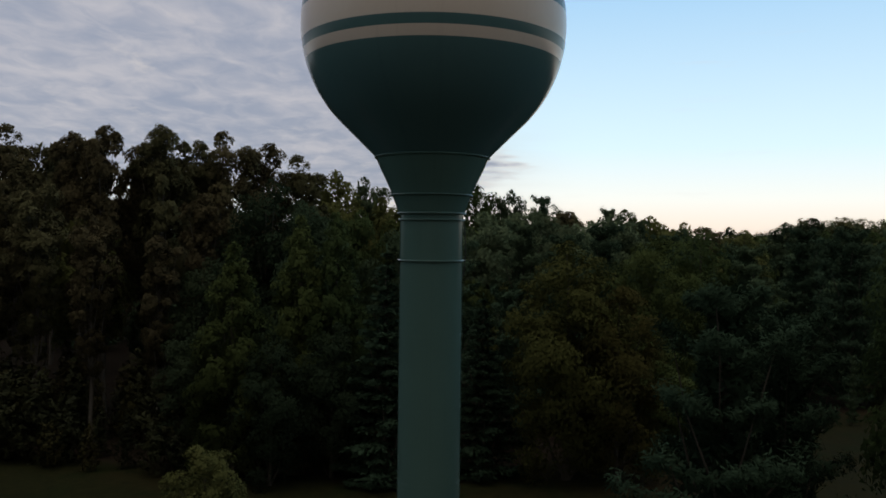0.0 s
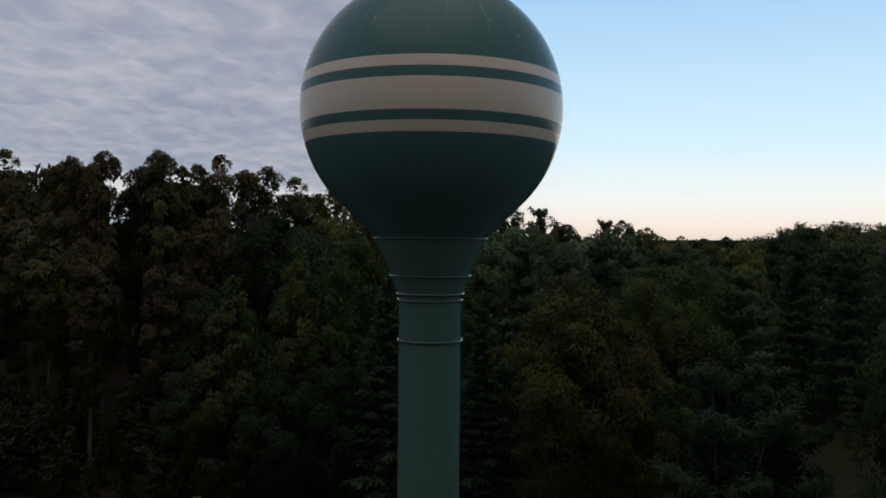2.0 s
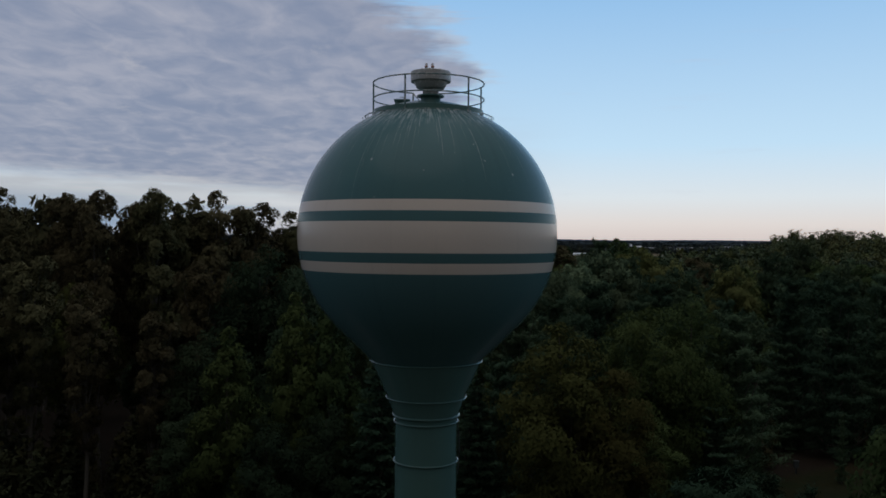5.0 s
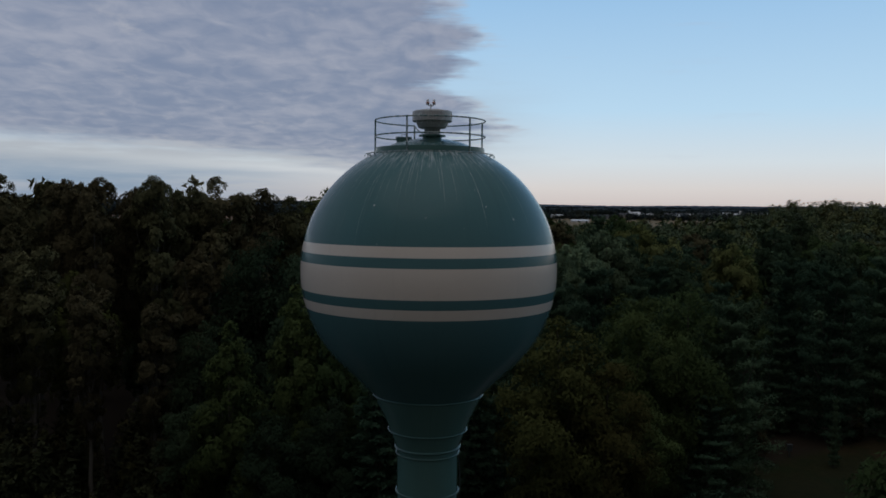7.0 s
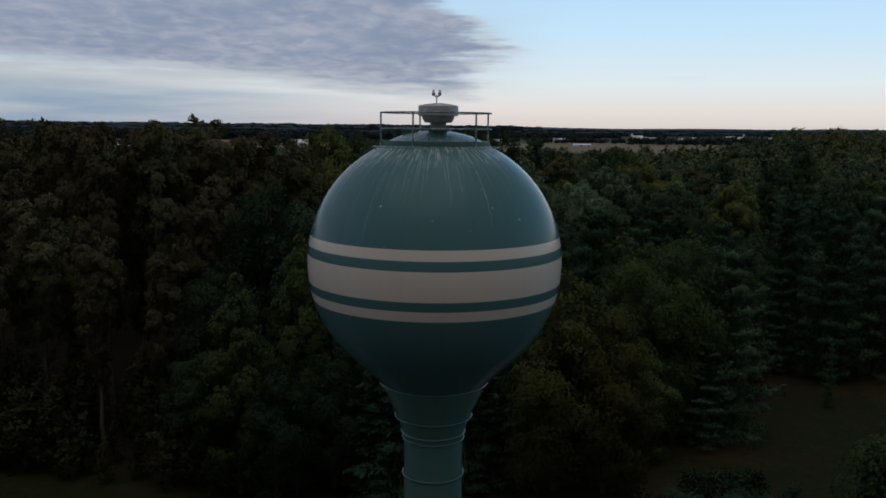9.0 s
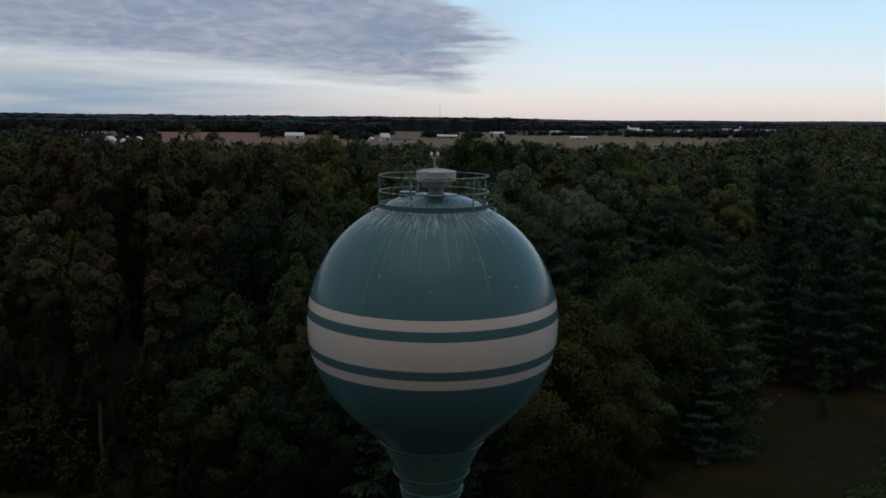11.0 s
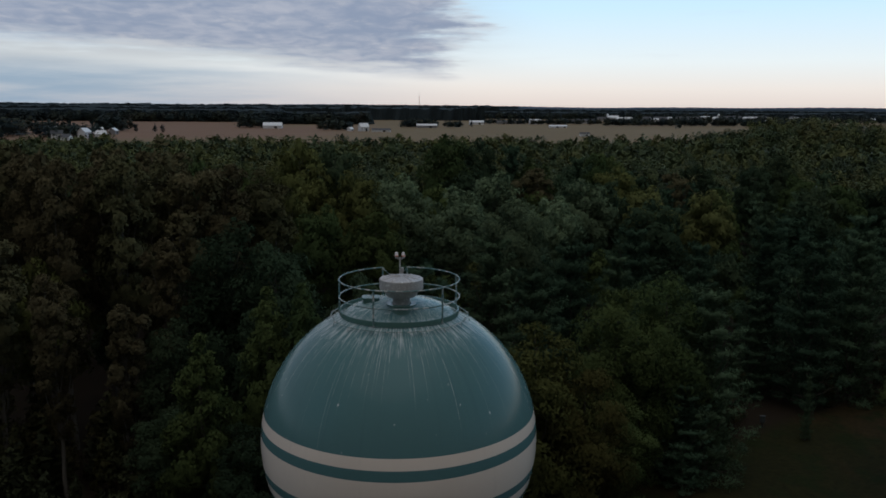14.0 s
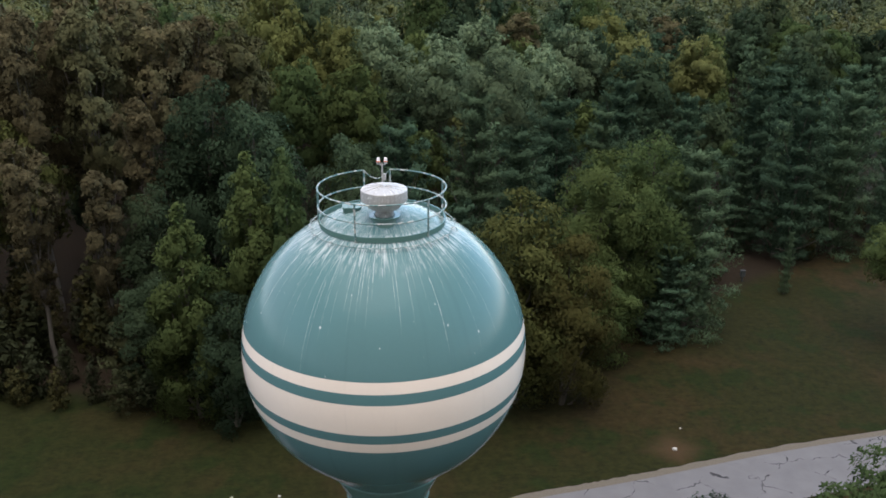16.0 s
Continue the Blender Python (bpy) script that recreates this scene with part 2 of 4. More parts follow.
def lathe(profile, sides=96, a0=0.0, a1=2 * np.pi):
    """A surface of revolution of quads about z from (r, z) pairs."""
    p = np.asarray(profile, float)
    n = len(p)
    full = abs(a1 - a0 - 2 * np.pi) < 1e-6
    a = np.linspace(a0, a1, sides, endpoint=not full)
    V = np.stack([p[:, None, 0] * np.cos(a), p[:, None, 0] * np.sin(a), np.repeat(p[:, 1:2], len(a), 1)], -1).reshape(-1, 3)
    m = len(a)
    i, j = np.meshgrid(np.arange(n - 1), np.arange(m if full else m - 1), indexing="ij")
    k = (j + 1) % m
    F = np.stack([i * m + j, i * m + k, (i + 1) * m + k, (i + 1) * m + j], -1).reshape(-1, 4)
    return V, F


def ring(radius, z, thick, sides=72, a0=0.0, a1=2 * np.pi, tall=None):
    """A hoop of round bar, or of flat bar where tall is given."""
    if tall:
        prof = [(radius, z), (radius + thick, z), (radius + thick, z + tall), (radius, z + tall), (radius, z)]
    else:
        t = np.linspace(0, 2 * np.pi, 9)
        prof = [(radius + thick * math.cos(x), z + thick * math.sin(x)) for x in t]
    V, F = lathe(prof, sides, a0, a1)
    return V, F


def box(cx, cy, cz, sx, sy, sz, bevel=0.0):
    """A box with chamfered upright edges, as quads."""
    b = bevel or 0.02 * min(sx, sy)
    x, y, h = sx / 2, sy / 2, sz / 2
    o = [(x, y - b), (x - b, y), (b - x, y), (-x, y - b), (-x, b - y), (b - x, -y), (x - b, -y), (x, b - y)]
    V = [(px + cx, py + cy, cz - h) for px, py in o] + [(px + cx, py + cy, cz + h) for px, py in o]
    F = [(i, (i + 1) % 8, 8 + (i + 1) % 8, 8 + i) for i in range(8)]
    F += [(8, 9, 10, 11), (8, 11, 12, 15), (12, 13, 14, 15), (3, 2, 1, 0), (7, 4, 3, 0), (7, 6, 5, 4)]
    return np.array(V, float), np.array(F)


# ---- the water tower ----
Z0 = 27.0      # the height of the tank's widest line
TANK_R = 4.5
BANDS = [1.01, 0.67, 0.35, -0.61, -0.92, -1.25]


def paint(n, base, droppings):
    """Enamel paint with faint weathering; white droppings run down from the crown of the tank."""
    pos = n.add("ShaderNodeTexCoord").outputs["Object"]
    x, y, z = n.xyz(pos)[:3]
    big = n.noise(pos, 0.45, 4.0)
    fine = n.noise(pos, 9.0, 3.0)
    c = n.mix(n.math("MULTIPLY_ADD", big, 0.5, n.math("MULTIPLY", fine, 0.12)), [b * 0.86 for b in base], [min(1, b * 1.12) for b in base])
    az = n.math("ARCTAN2", x, y)
    runs = n.noise(n.vec(n.math("MULTIPLY", az, 14.0), n.math("MULTIPLY", z, 0.12), 0.0), 1.0, 3.0)
    c = n.mix(n.math("MULTIPLY", n.step(runs, 0.55, 0.75), 0.18), c, [b * 0.6 for b in base])
    if not droppings:
        return c, fine, 0.001, n.math("MULTIPLY_ADD", big, 0.06, 0.15)
    total = 0.0
    for cells, width, top, reach, lo in ((37.0, 0.017, 4.1, 3.0, 0.3), (83.0, 0.040, 4.1, 1.3, 0.1), (23.0, 0.011, 4.1, 3.9, 0.1), (53.0, 0.015, 4.1, 2.6, 0.3), (71.0, 0.018, 4.1, 4.0, 0.5), (97.0, 0.024, 4.1, 3.7, 0.5),
                                           (131.0, 0.040, 4.1, 2.4, 0.35), (211.0, 0.13, 4.1, 1.4, 0.1), (307.0, 0.17, 4.1, 1.0, 0.1)):
        wob = n.math("MULTIPLY", n.math("SUBTRACT", n.noise(n.vec(n.math("MULTIPLY", az, 3.0), n.math("MULTIPLY", z, 1.2), cells), 1.0, 2.0), 0.5), 0.012)
        v = n.add("ShaderNodeTexVoronoi")
        v.voronoi_dimensions = "1D"
        n.link(n.math("ADD", az, wob), v.inputs["W"])
        v.inputs["Scale"].default_value = cells / 6.2832
        v.inputs["Randomness"].default_value = 1.0
        rnd = n.xyz(v.outputs["Color"])
        long = n.math("MULTIPLY", n.math("POWER", rnd[0], 1.4 if 60 < cells < 120 else 2.0), reach)
        drop = n.math("SUBTRACT", top, z)
        line = n.step(v.outputs["Distance"], n.math("MULTIPLY", n.math("MULTIPLY_ADD", rnd[1], 0.8, 0.4), width), 0.0)
        keep = n.step(drop, long, n.math("MULTIPLY", long, 0.5))
        keep = n.math("MULTIPLY", keep, n.math("GREATER_THAN", rnd[2], lo))
        broken = n.step(n.noise(n.vec(n.math("MULTIPLY", az, 40.0), n.math("MULTIPLY", z, 4.0), 1.0), 1.0, 3.0), 0.32, 0.55)
        total = n.math("MAXIMUM", total, n.math("MULTIPLY", n.math("MULTIPLY", n.math("MULTIPLY", line, keep), broken), 0.5 if cells > 100 else 0.75 if cells > 60 else 1.0))
    fan = n.step(n.noise(n.vec(n.math("MULTIPLY", az, 26.0), n.math("MULTIPLY", z, 2.2), 5.0), 1.0, 5.0, 0.7), 0.47, 0.62)
    crown = n.math("MULTIPLY", n.math("MULTIPLY", n.step(z, 3.35, 4.1), n.step(z, 4.28, 4.18)), fan)
    total = n.math("MAXIMUM", total, n.math("MULTIPLY", crown, 0.9))
    splash = n.math("MULTIPLY", n.step(z, 4.15, 4.3), n.step(n.noise(pos, 4.5, 6.0, 0.75), 0.52, 0.66))
    total = n.math("MAXIMUM", total, n.math("MULTIPLY", splash, 0.6))
    spot = n.math("MULTIPLY", n.step(n.noise(n.vec(n.math("MULTIPLY", az, 26.0), n.math("MULTIPLY", z, 3.4), 7.0), 1.0, 2.0), 0.725, 0.745), n.step(z, 0.9, 1.4))
    total = n.math("MAXIMUM", total, spot)
    side = n.math("MULTIPLY_ADD", n.noise(n.vec(az, 0.0, 0.0), 1.3, 2.0), 0.5, 0.7)
    c = n.mix(n.math("MULTIPLY", n.math("MULTIPLY", total, side), 0.85), c, (0.62, 0.64, 0.62))
    return c, fine, 0.002, n.math("MULTIPLY_ADD", total, 0.5, n.math("MULTIPLY_ADD", big, 0.06, 0.15))


GREEN = (0.088, 0.178, 0.180)
STEM_GREEN = (0.090, 0.172, 0.150)
CREAM = (0.77, 0.66, 0.56)
paint_green = material("teal_green_enamel", lambda n: paint(n, GREEN, True), 0.33, 0.13)
paint_cream = material("cream_enamel", lambda n: paint(n, CREAM, False), 0.35, 0.25)
paint_stem = material("teal_green_stem_enamel", lambda n: paint(n, STEM_GREEN, False), 0.4, 0.25)


def steel_build(n):
    pos = n.add("ShaderNodeTexCoord").outputs["Object"]
    x, y, z = n.xyz(pos)[:3]
    az = n.math("ARCTAN2", x, y)
    run = n.noise(n.vec(n.math("MULTIPLY", az, 9.0), n.math("MULTIPLY", z, 1.0), 0.0), 2.0, 4.0)
    spots = n.noise(pos, 14.0, 3.0)
    c = n.mix(run, (0.30, 0.28, 0.26), (0.56, 0.54, 0.52))
    return n.mix(n.step(spots, 0.56, 0.68), c, (0.70, 0.69, 0.66)), spots, 0.004


vent_steel = material("weathered_galvanised_steel", steel_build, 0.5, 0.5, 0.35)


def rail_build(n):
    pos = n.add("ShaderNodeTexCoord").outputs["Object"]
    s = n.noise(pos, 7.0, 4.0, 0.65)
    return n.mix(n.step(s, 0.47, 0.60), (0.08, 0.16, 0.155), (0.42, 0.42, 0.39)), s, 0.004


rail_paint = material("droppings_stained_rail_paint", rail_build, 0.5, 0.4)
lamp_red = material("red_lamp_glass", lambda n: n.mix(n.noise(None, 20.0), (0.45, 0.10, 0.06), (0.62, 0.24, 0.15)), 0.2, 0.5)
lamp_clear = material("clear_lamp_glass", lambda n: n.mix(n.noise(None, 20.0), (0.55, 0.50, 0.48), (0.75, 0.70, 0.68)), 0.2, 0.5)
dark_rubber = material("dark_cable", lambda n: n.mix(n.noise(None, 8.0), (0.03, 0.035, 0.035), (0.07, 0.08, 0.08)), 0.6)


def water_tower():
    tower = new("water_tower")
    tower.location = (0, 0, Z0)
    tagged(tower, "teal green spheroid water tower with cream bands, white droppings running down", "water tower")
    # tank: crown, ball, cone; paint bands meet at rows of the mesh
    zs = sorted(set(list(np.round(TANK_R * np.sin(np.radians(np.linspace(66.5, -44.5, 75))), 4)) + BANDS), reverse=True)
    prof = [(0.30, 4.62), (0.7, 4.56), (1.2, 4.44), (1.6, 4.27)]
    prof += [(math.sqrt(TANK_R ** 2 - z * z), z) for z in zs]
    prof += [(2.75, -3.60), (2.3, -4.04), (1.93, -4.40)]
    V, F = lathe(prof, 160)
    mid = V[F][:, :, 2].mean(1)
    fm = np.zeros(len(F), int)
    for hi, lo in ((BANDS[0], BANDS[1]), (BANDS[2], BANDS[3]), (BANDS[4], BANDS[5])):
        fm[(mid < hi) & (mid > lo)] = 1
    child(link_mesh("tank", V, F, [paint_green, paint_cream], True, fm), tower)
    # flared neck, step and stem
    neck = [(1.93, -4.41), (1.80, -4.72), (1.64, -5.05), (1.49, -5.37), (1.36, -5.69), (1.24, -6.0), (1.14, -6.30)]
    child(link_mesh("neck", *lathe(neck, 96), paint_stem, True), tower, "flared teal green steel neck")
    stem = [(1.085, -6.30)] + [(1.08, z) for z in np.linspace(-6.4, -Z0 + 0.01, 12)]
    child(link_mesh("stem", *lathe(stem, 72), paint_stem, True), tower, "teal green steel column")
    for r, z, t in ((1.95, -4.41, 0.035), (1.40, -5.69, 0.030), (1.15, -6.31, 0.045), (1.12, -6.53, 0.035), (1.12, -7.91, 0.035)):
        child(link_mesh("stiffener_ring", *ring(r, z, t, 96), paint_stem, True), tower)
    # weld seams of the stem and cable run
    for z in (-10.4, -12.9, -15.4, -17.9, -20.4):
        child(link_mesh("weld_seam", *ring(1.078, z, 0.006, 72), paint_stem, True), tower)
    a = radians(-8)
    z = np.linspace(-8.4, -6.6, 9)
    bow = 1.12 + 0.06 * np.sin(np.linspace(0, np.pi, 9))
    child(link_mesh("cable", *tube(np.stack([bow * math.cos(a), bow * math.sin(a), z], 1), np.full(9, 0.02), 6), dark_rubber, True), tower)
    # guard rail on its kerb
    RAIL_R, BASE, MID, TOP = 1.93, 4.24, 4.67, 5.22
    gate0, gate1 = 82.0, 107.0
    child(link_mesh("kerb", *ring(RAIL_R - 0.04, BASE - 0.14, 0.03, 96, tall=0.16), paint_stem, False), tower)
    for zr in (MID, TOP):
        child(link_mesh("rail", *ring(RAIL_R, zr, 0.024, 96, radians(gate1), radians(360 + gate0)), rail_paint, True), tower)
    for ang in (-114, -47, 15, gate0, gate1, 178):
        c, s = math.cos(radians(ang)), math.sin(radians(ang))
        P = [(RAIL_R * c, RAIL_R * s, BASE - 0.15), (RAIL_R * c, RAIL_R * s, 4.7), (RAIL_R * c, RAIL_R * s, TOP)]
        child(link_mesh("post", *tube(P, [0.03, 0.03, 0.03], 8), rail_paint, True), tower)
    t = np.linspace(0, 1, 12)
    an = np.radians(gate1 + (gate0 - gate1) * t)
    sag = TOP - 0.30 * 4 * t * (1 - t)
    child(link_mesh("gate_chain", *tube(np.stack([RAIL_R * np.cos(an), RAIL_R * np.sin(an), sag], 1), np.full(12, 0.018), 6), rail_paint, True), tower)
    # thin rigging hoop round the crown, on stubs
    HOOP_R, HOOP_Z = 2.20, 4.04
    child(link_mesh("rigging_hoop", *ring(HOOP_R, HOOP_Z, 0.016, 96), rail_paint, True), tower)
    for i in range(18):
        c, s = math.cos(radians(20 * i + 7)), math.sin(radians(20 * i + 7))
        P = [(r * c, r * s, z) for r, z in ((2.10, 3.98), (2.16, 4.05), (2.24, 4.05), (2.29, 3.99), (2.28, 3.92))]
        child(link_mesh("hook", *tube(P, [0.012] * 5, 6), rail_paint, True), tower)
    # roof vent, set before the middle: stub, flange, neck, two drums and a shallow lid
    VX, VY = 0.06, -1.0

    def on_vent(name, profile, mat, smooth, sides=48):
        ob = link_mesh(name, *lathe(profile, sides), mat, smooth)
        ob.location = (VX, VY, 0)
        return child(ob, tower)

    on_vent("vent_stub", [(0.42, 4.30), (0.34, 4.48), (0.32, 4.66)], paint_stem, True)
    on_vent("vent_flange", [(0.30, 4.60), (0.46, 4.60), (0.46, 4.65), (0.30, 4.65)], paint_stem, False)
    on_vent("vent_neck", [(0.27, 4.64), (0.27, 4.86), (0.36, 4.90)], vent_steel, True)
    on_vent("vent_lower_drum", [(0.26, 4.88), (0.44, 4.88), (0.47, 4.90), (0.53, 5.02), (0.55, 5.12), (0.5, 5.13)], vent_steel, False)
    cap = on_vent("vent_cap", [(0.50, 5.10), (0.66, 5.10), (0.675, 5.12), (0.675, 5.42), (0.66, 5.44), (0.35, 5.49), (0.02, 5.52)], vent_steel, False)
    for i in range(12):
        c, s = math.cos(radians(30 * i)), math.sin(radians(30 * i))
        child(link_mesh("lid_seam", *tube([(0.66 * c, 0.66 * s, 5.445), (0.35 * c, 0.35 * s, 5.50), (0.05 * c, 0.05 * s, 5.53)], [0.008] * 3, 5), vent_steel, True), cap)
    # warning lamps on a forked post at the middle of the crown
    child(link_mesh("lamp_post", *tube([(0.02, 0.32, 4.5), (0.02, 0.32, 5.2), (0.02, 0.32, 5.86)], [0.022] * 3, 8), vent_steel, True), tower)
    child(link_mesh("lamp_arm", *tube([(-0.09, 0.32, 5.85), (-0.07, 0.32, 5.81), (0.02, 0.32, 5.79), (0.11, 0.32, 5.81), (0.13, 0.32, 5.85)], [0.018] * 5, 8), vent_steel, True), tower)
    child(link_mesh("junction_box", *box(0.09, 0.30, 5.42, 0.09, 0.09, 0.20, 0.012), vent_steel), tower)
    for dx in (-0.09, 0.13):
        lamp = link_mesh("warning_lamp", *lathe([(0.01, 0.0), (0.055, 0.0), (0.055, 0.05), (0.066, 0.06), (0.066, 0.08), (0.05, 0.09), (0.05, 0.15), (0.035, 0.19), (0.005, 0.20)], 20), [lamp_red, lamp_clear], True)
        for p in lamp.data.polygons:
            p.material_index = 1 if p.center.z > 0.10 or p.center.z < 0.045 else 0
        lamp.location = (dx, 0.32, 5.83)
        child(lamp, tower, "red and clear glass warning lamp")
    # hatch on the crown
    child(link_mesh("hatch", *box(-0.92, -0.05, 4.47, 0.50, 0.46, 0.26, 0.08), paint_stem), tower, "low teal green roof hatch")
    child(link_mesh("hatch_lid", *box(-0.92, -0.05, 4.62, 0.56, 0.52, 0.05, 0.08), paint_stem), tower)
    child(link_mesh("hatch_handle", *tube([(-1.0, -0.2, 4.64), (-1.0, -0.2, 4.72), (-0.84, -0.2, 4.72), (-0.84, -0.2, 4.64)], [0.014] * 4, 6), rail_paint, True), tower)
    return tower


water_tower()


# ---- ground, fields and road ----
def ground_build(n):
    """Mown lawn near the tower, leaf litter in the wood, stubble and pasture far out."""
    pos = n.add("ShaderNodeTexCoord").outputs["Object"]
    x, y, z = n.xyz(pos)[:3]
    a = n.noise(pos, 0.06, 5.0, 0.6)
    b = n.noise(pos, 1.1, 6.0, 0.7)
    blades = n.noise(pos, 9.0, 3.0, 0.7)
    tuft = n.noise(n.scaled(pos, (0.6, 1.0, 1.0)), 2.6, 5.0, 0.75)
    t = n.step(n.math("ADD", n.math("MULTIPLY", b, 0.5), n.math("MULTIPLY", tuft, 0.5)), 0.31, 0.70)
    lawn = n.mix(t, (0.0125, 0.0135, 0.0045), (0.0360, 0.0355, 0.0112))
    lawn = n.mix(n.step(a, 0.44, 0.62), lawn, n.mix(t, (0.0240, 0.0172, 0.0075), (0.0540, 0.0375, 0.0155)))
    lawn = n.mix(n.step(n.noise(pos, 0.22, 4.0), 0.50, 0.64), lawn, n.mix(t, (0.0095, 0.0150, 0.0042), (0.0255, 0.0335, 0.0092)))
    lawn = n.mix(n.math("MULTIPLY", n.step(blades, 0.5, 0.8), 0.3), lawn, (0.0578, 0.0503, 0.0204))
    bare = n.math("SUBTRACT", 1.0, n.step(n.math("ADD", n.math("ADD", n.math("ABSOLUTE", n.math("SUBTRACT", x, 23.4)), n.math("ABSOLUTE", n.math("SUBTRACT", y, 32.4))), n.math("MULTIPLY", b, 3.0)), 1.6, 5.2))
    lawn = n.mix(n.math("MULTIPLY", bare, 0.8), lawn, (0.085, 0.050, 0.028))
    # fields
    v = n.add("ShaderNodeTexVoronoi")
    n.link(n.vec(n.math("MULTIPLY", x, 0.0016), n.math("MULTIPLY", y, 0.0030), 0.0), v.inputs["Vector"])
    v.inputs["Scale"].default_value = 1.0
    r = n.xyz(v.outputs["Color"])[0]
    row = n.noise(n.vec(n.math("MULTIPLY", x, 0.004), n.math("MULTIPLY", y, 0.05), 0.0), 1.0, 4.0)
    stubble = n.mix(row, (0.155, 0.094, 0.062), (0.240, 0.152, 0.103))
    pasture = n.mix(row, (0.130, 0.104, 0.056), (0.215, 0.172, 0.094))
    field = n.mix(n.step(r, 0.50, 0.53), stubble, n.mix(0.5, stubble, pasture))
    field = n.mix(n.step(x, -150.0, 0.0), field, n.mix(0.75, stubble, pasture))
    green = n.mix(row, (0.065, 0.068, 0.028), (0.12, 0.115, 0.05))
    strip = n.step(n.math("ADD", y, n.math("MULTIPLY", a, 200.0)), 960.0, 880.0)
    field = n.mix(strip, field, green)
    lawn = n.mix(n.math("MULTIPLY", n.step(n.math("ADD", x, n.math("MULTIPLY", a, 24.0)), 12.0, -12.0), 0.35), lawn, n.mix(t, (0.0110, 0.0170, 0.0045), (0.0300, 0.0400, 0.0110)))
    lawn = n.scaled(lawn, (0.66, 0.67, 0.62))
    litter = n.mix(tuft, (0.008, 0.006, 0.004), (0.030, 0.021, 0.013))
    deep = n.math("SUBTRACT", n.math("ADD", y, n.math("MULTIPLY", b, 4.0)), n.math("MAXIMUM", n.math("MULTIPLY_ADD", x, -0.20, 36.0), n.math("MULTIPLY_ADD", x, 0.62, 36.0)))
    lawn = n.mix(n.step(deep, 3.0, 7.0), lawn, litter)
    c = n.mix(n.step(y, 300.0, 500.0), lawn, field)
    return c, n.math("ADD", b, n.math("MULTIPLY", blades, 0.5)), 0.03


lawn_mat = material("dry_autumn_lawn_and_fields", ground_build, 0.95, 0.1)
rs = np.array([0, 3, 8, 15, 25, 40, 60, 90, 140, 220, 350, 600, 1000, 1800, 3000, 4950.0])
V, F = lathe([(max(r, 0.01), 0.0) for r in rs], 96)
V = V.copy()
ground = link_mesh("ground", V, F[:, ::-1], lawn_mat, True)
tagged(ground, "mown autumn lawn running out into wood floor and stubble fields", "ground", kind="structure")


def asphalt_build(n):
    pos = n.add("ShaderNodeTexCoord").outputs["Object"]
    g = n.noise(pos, 30.0, 4.0, 0.7)
    a = n.noise(pos, 0.5, 5.0, 0.6)
    c = n.mix(a, (0.104, 0.100, 0.103), (0.176, 0.168, 0.172))
    c = n.mix(n.math("MULTIPLY", g, 0.4), c, (0.10, 0.10, 0.10))
    v = n.add("ShaderNodeTexVoronoi")
    v.feature = "DISTANCE_TO_EDGE"
    wob = n.add("ShaderNodeVectorMath", op="ADD")
    n.link(pos, wob.inputs[0])
    w = n.add("ShaderNodeTexNoise")
    n.link(pos, w.inputs["Vector"])
    w.inputs["Scale"].default_value = 0.9
    w.inputs["Detail"].default_value = 5.0
    sc = n.scaled(w.outputs["Color"], (1.6, 1.6, 0.0))
    n.link(sc, wob.inputs[1])
    n.link(wob.outputs[0], v.inputs["Vector"])
    v.inputs["Scale"].default_value = 0.28
    crack = n.math("MULTIPLY", n.step(v.outputs["Distance"], 0.014, 0.004), n.step(n.noise(pos, 0.5, 3.0), 0.47, 0.58))
    return n.mix(crack, c, (0.028, 0.028, 0.030)), g, 0.01


def gravel_build(n):
    pos = n.add("ShaderNodeTexCoord").outputs["Object"]
    g = n.noise(pos, 12.0, 5.0, 0.75)
    return n.mix(g, (0.050, 0.042, 0.028), (0.190, 0.165, 0.135)), g, 0.03


asphalt = material("pale_cracked_asphalt", asphalt_build, 0.9, 0.2)
gravel = material("sandy_gravel", gravel_build, 0.95, 0.1)


def strip_along(name, pts, w0, w1, z, mat, ragged=0.0, seed=1):
    """A slab along a line of points, from w0 to w1 metres to its right, with sides that reach the ground."""
    rng = np.random.default_rng(seed)
    P = np.array(pts, float)
    s = np.linspace(0, len(P) - 1, 120)
    Q = np.stack([np.interp(s, range(len(P)), P[:, k]) for k in (0, 1)], 1)
    for _ in range(12):
        Q[1:-1] = (Q[:-2] + 2 * Q[1:-1] + Q[2:]) / 4
    d = np.gradient(Q, axis=0)
    d /= np.linalg.norm(d, axis=1)[:, None]
    nrm = np.stack([d[:, 1], -d[:, 0]], 1)
    j0 = w0 + ragged * rng.normal(size=len(Q))
    j1 = w1 + ragged * rng.normal(size=len(Q))
    A, B = Q + nrm * j0[:, None], Q + nrm * j1[:, None]
    n = len(Q)
    V = np.concatenate([np.c_[A, np.full(n, -0.05)], np.c_[A, np.full(n, z)], np.c_[B, np.full(n, z)], np.c_[B, np.full(n, -0.05)]])
    i = np.arange(n - 1)
    F = np.concatenate([np.stack([k * n + i, k * n + i + 1, (k + 1) * n + i + 1, (k + 1) * n + i], 1) for k in range(3)])
    return link_mesh(name, V, F[:, ::-1], mat)


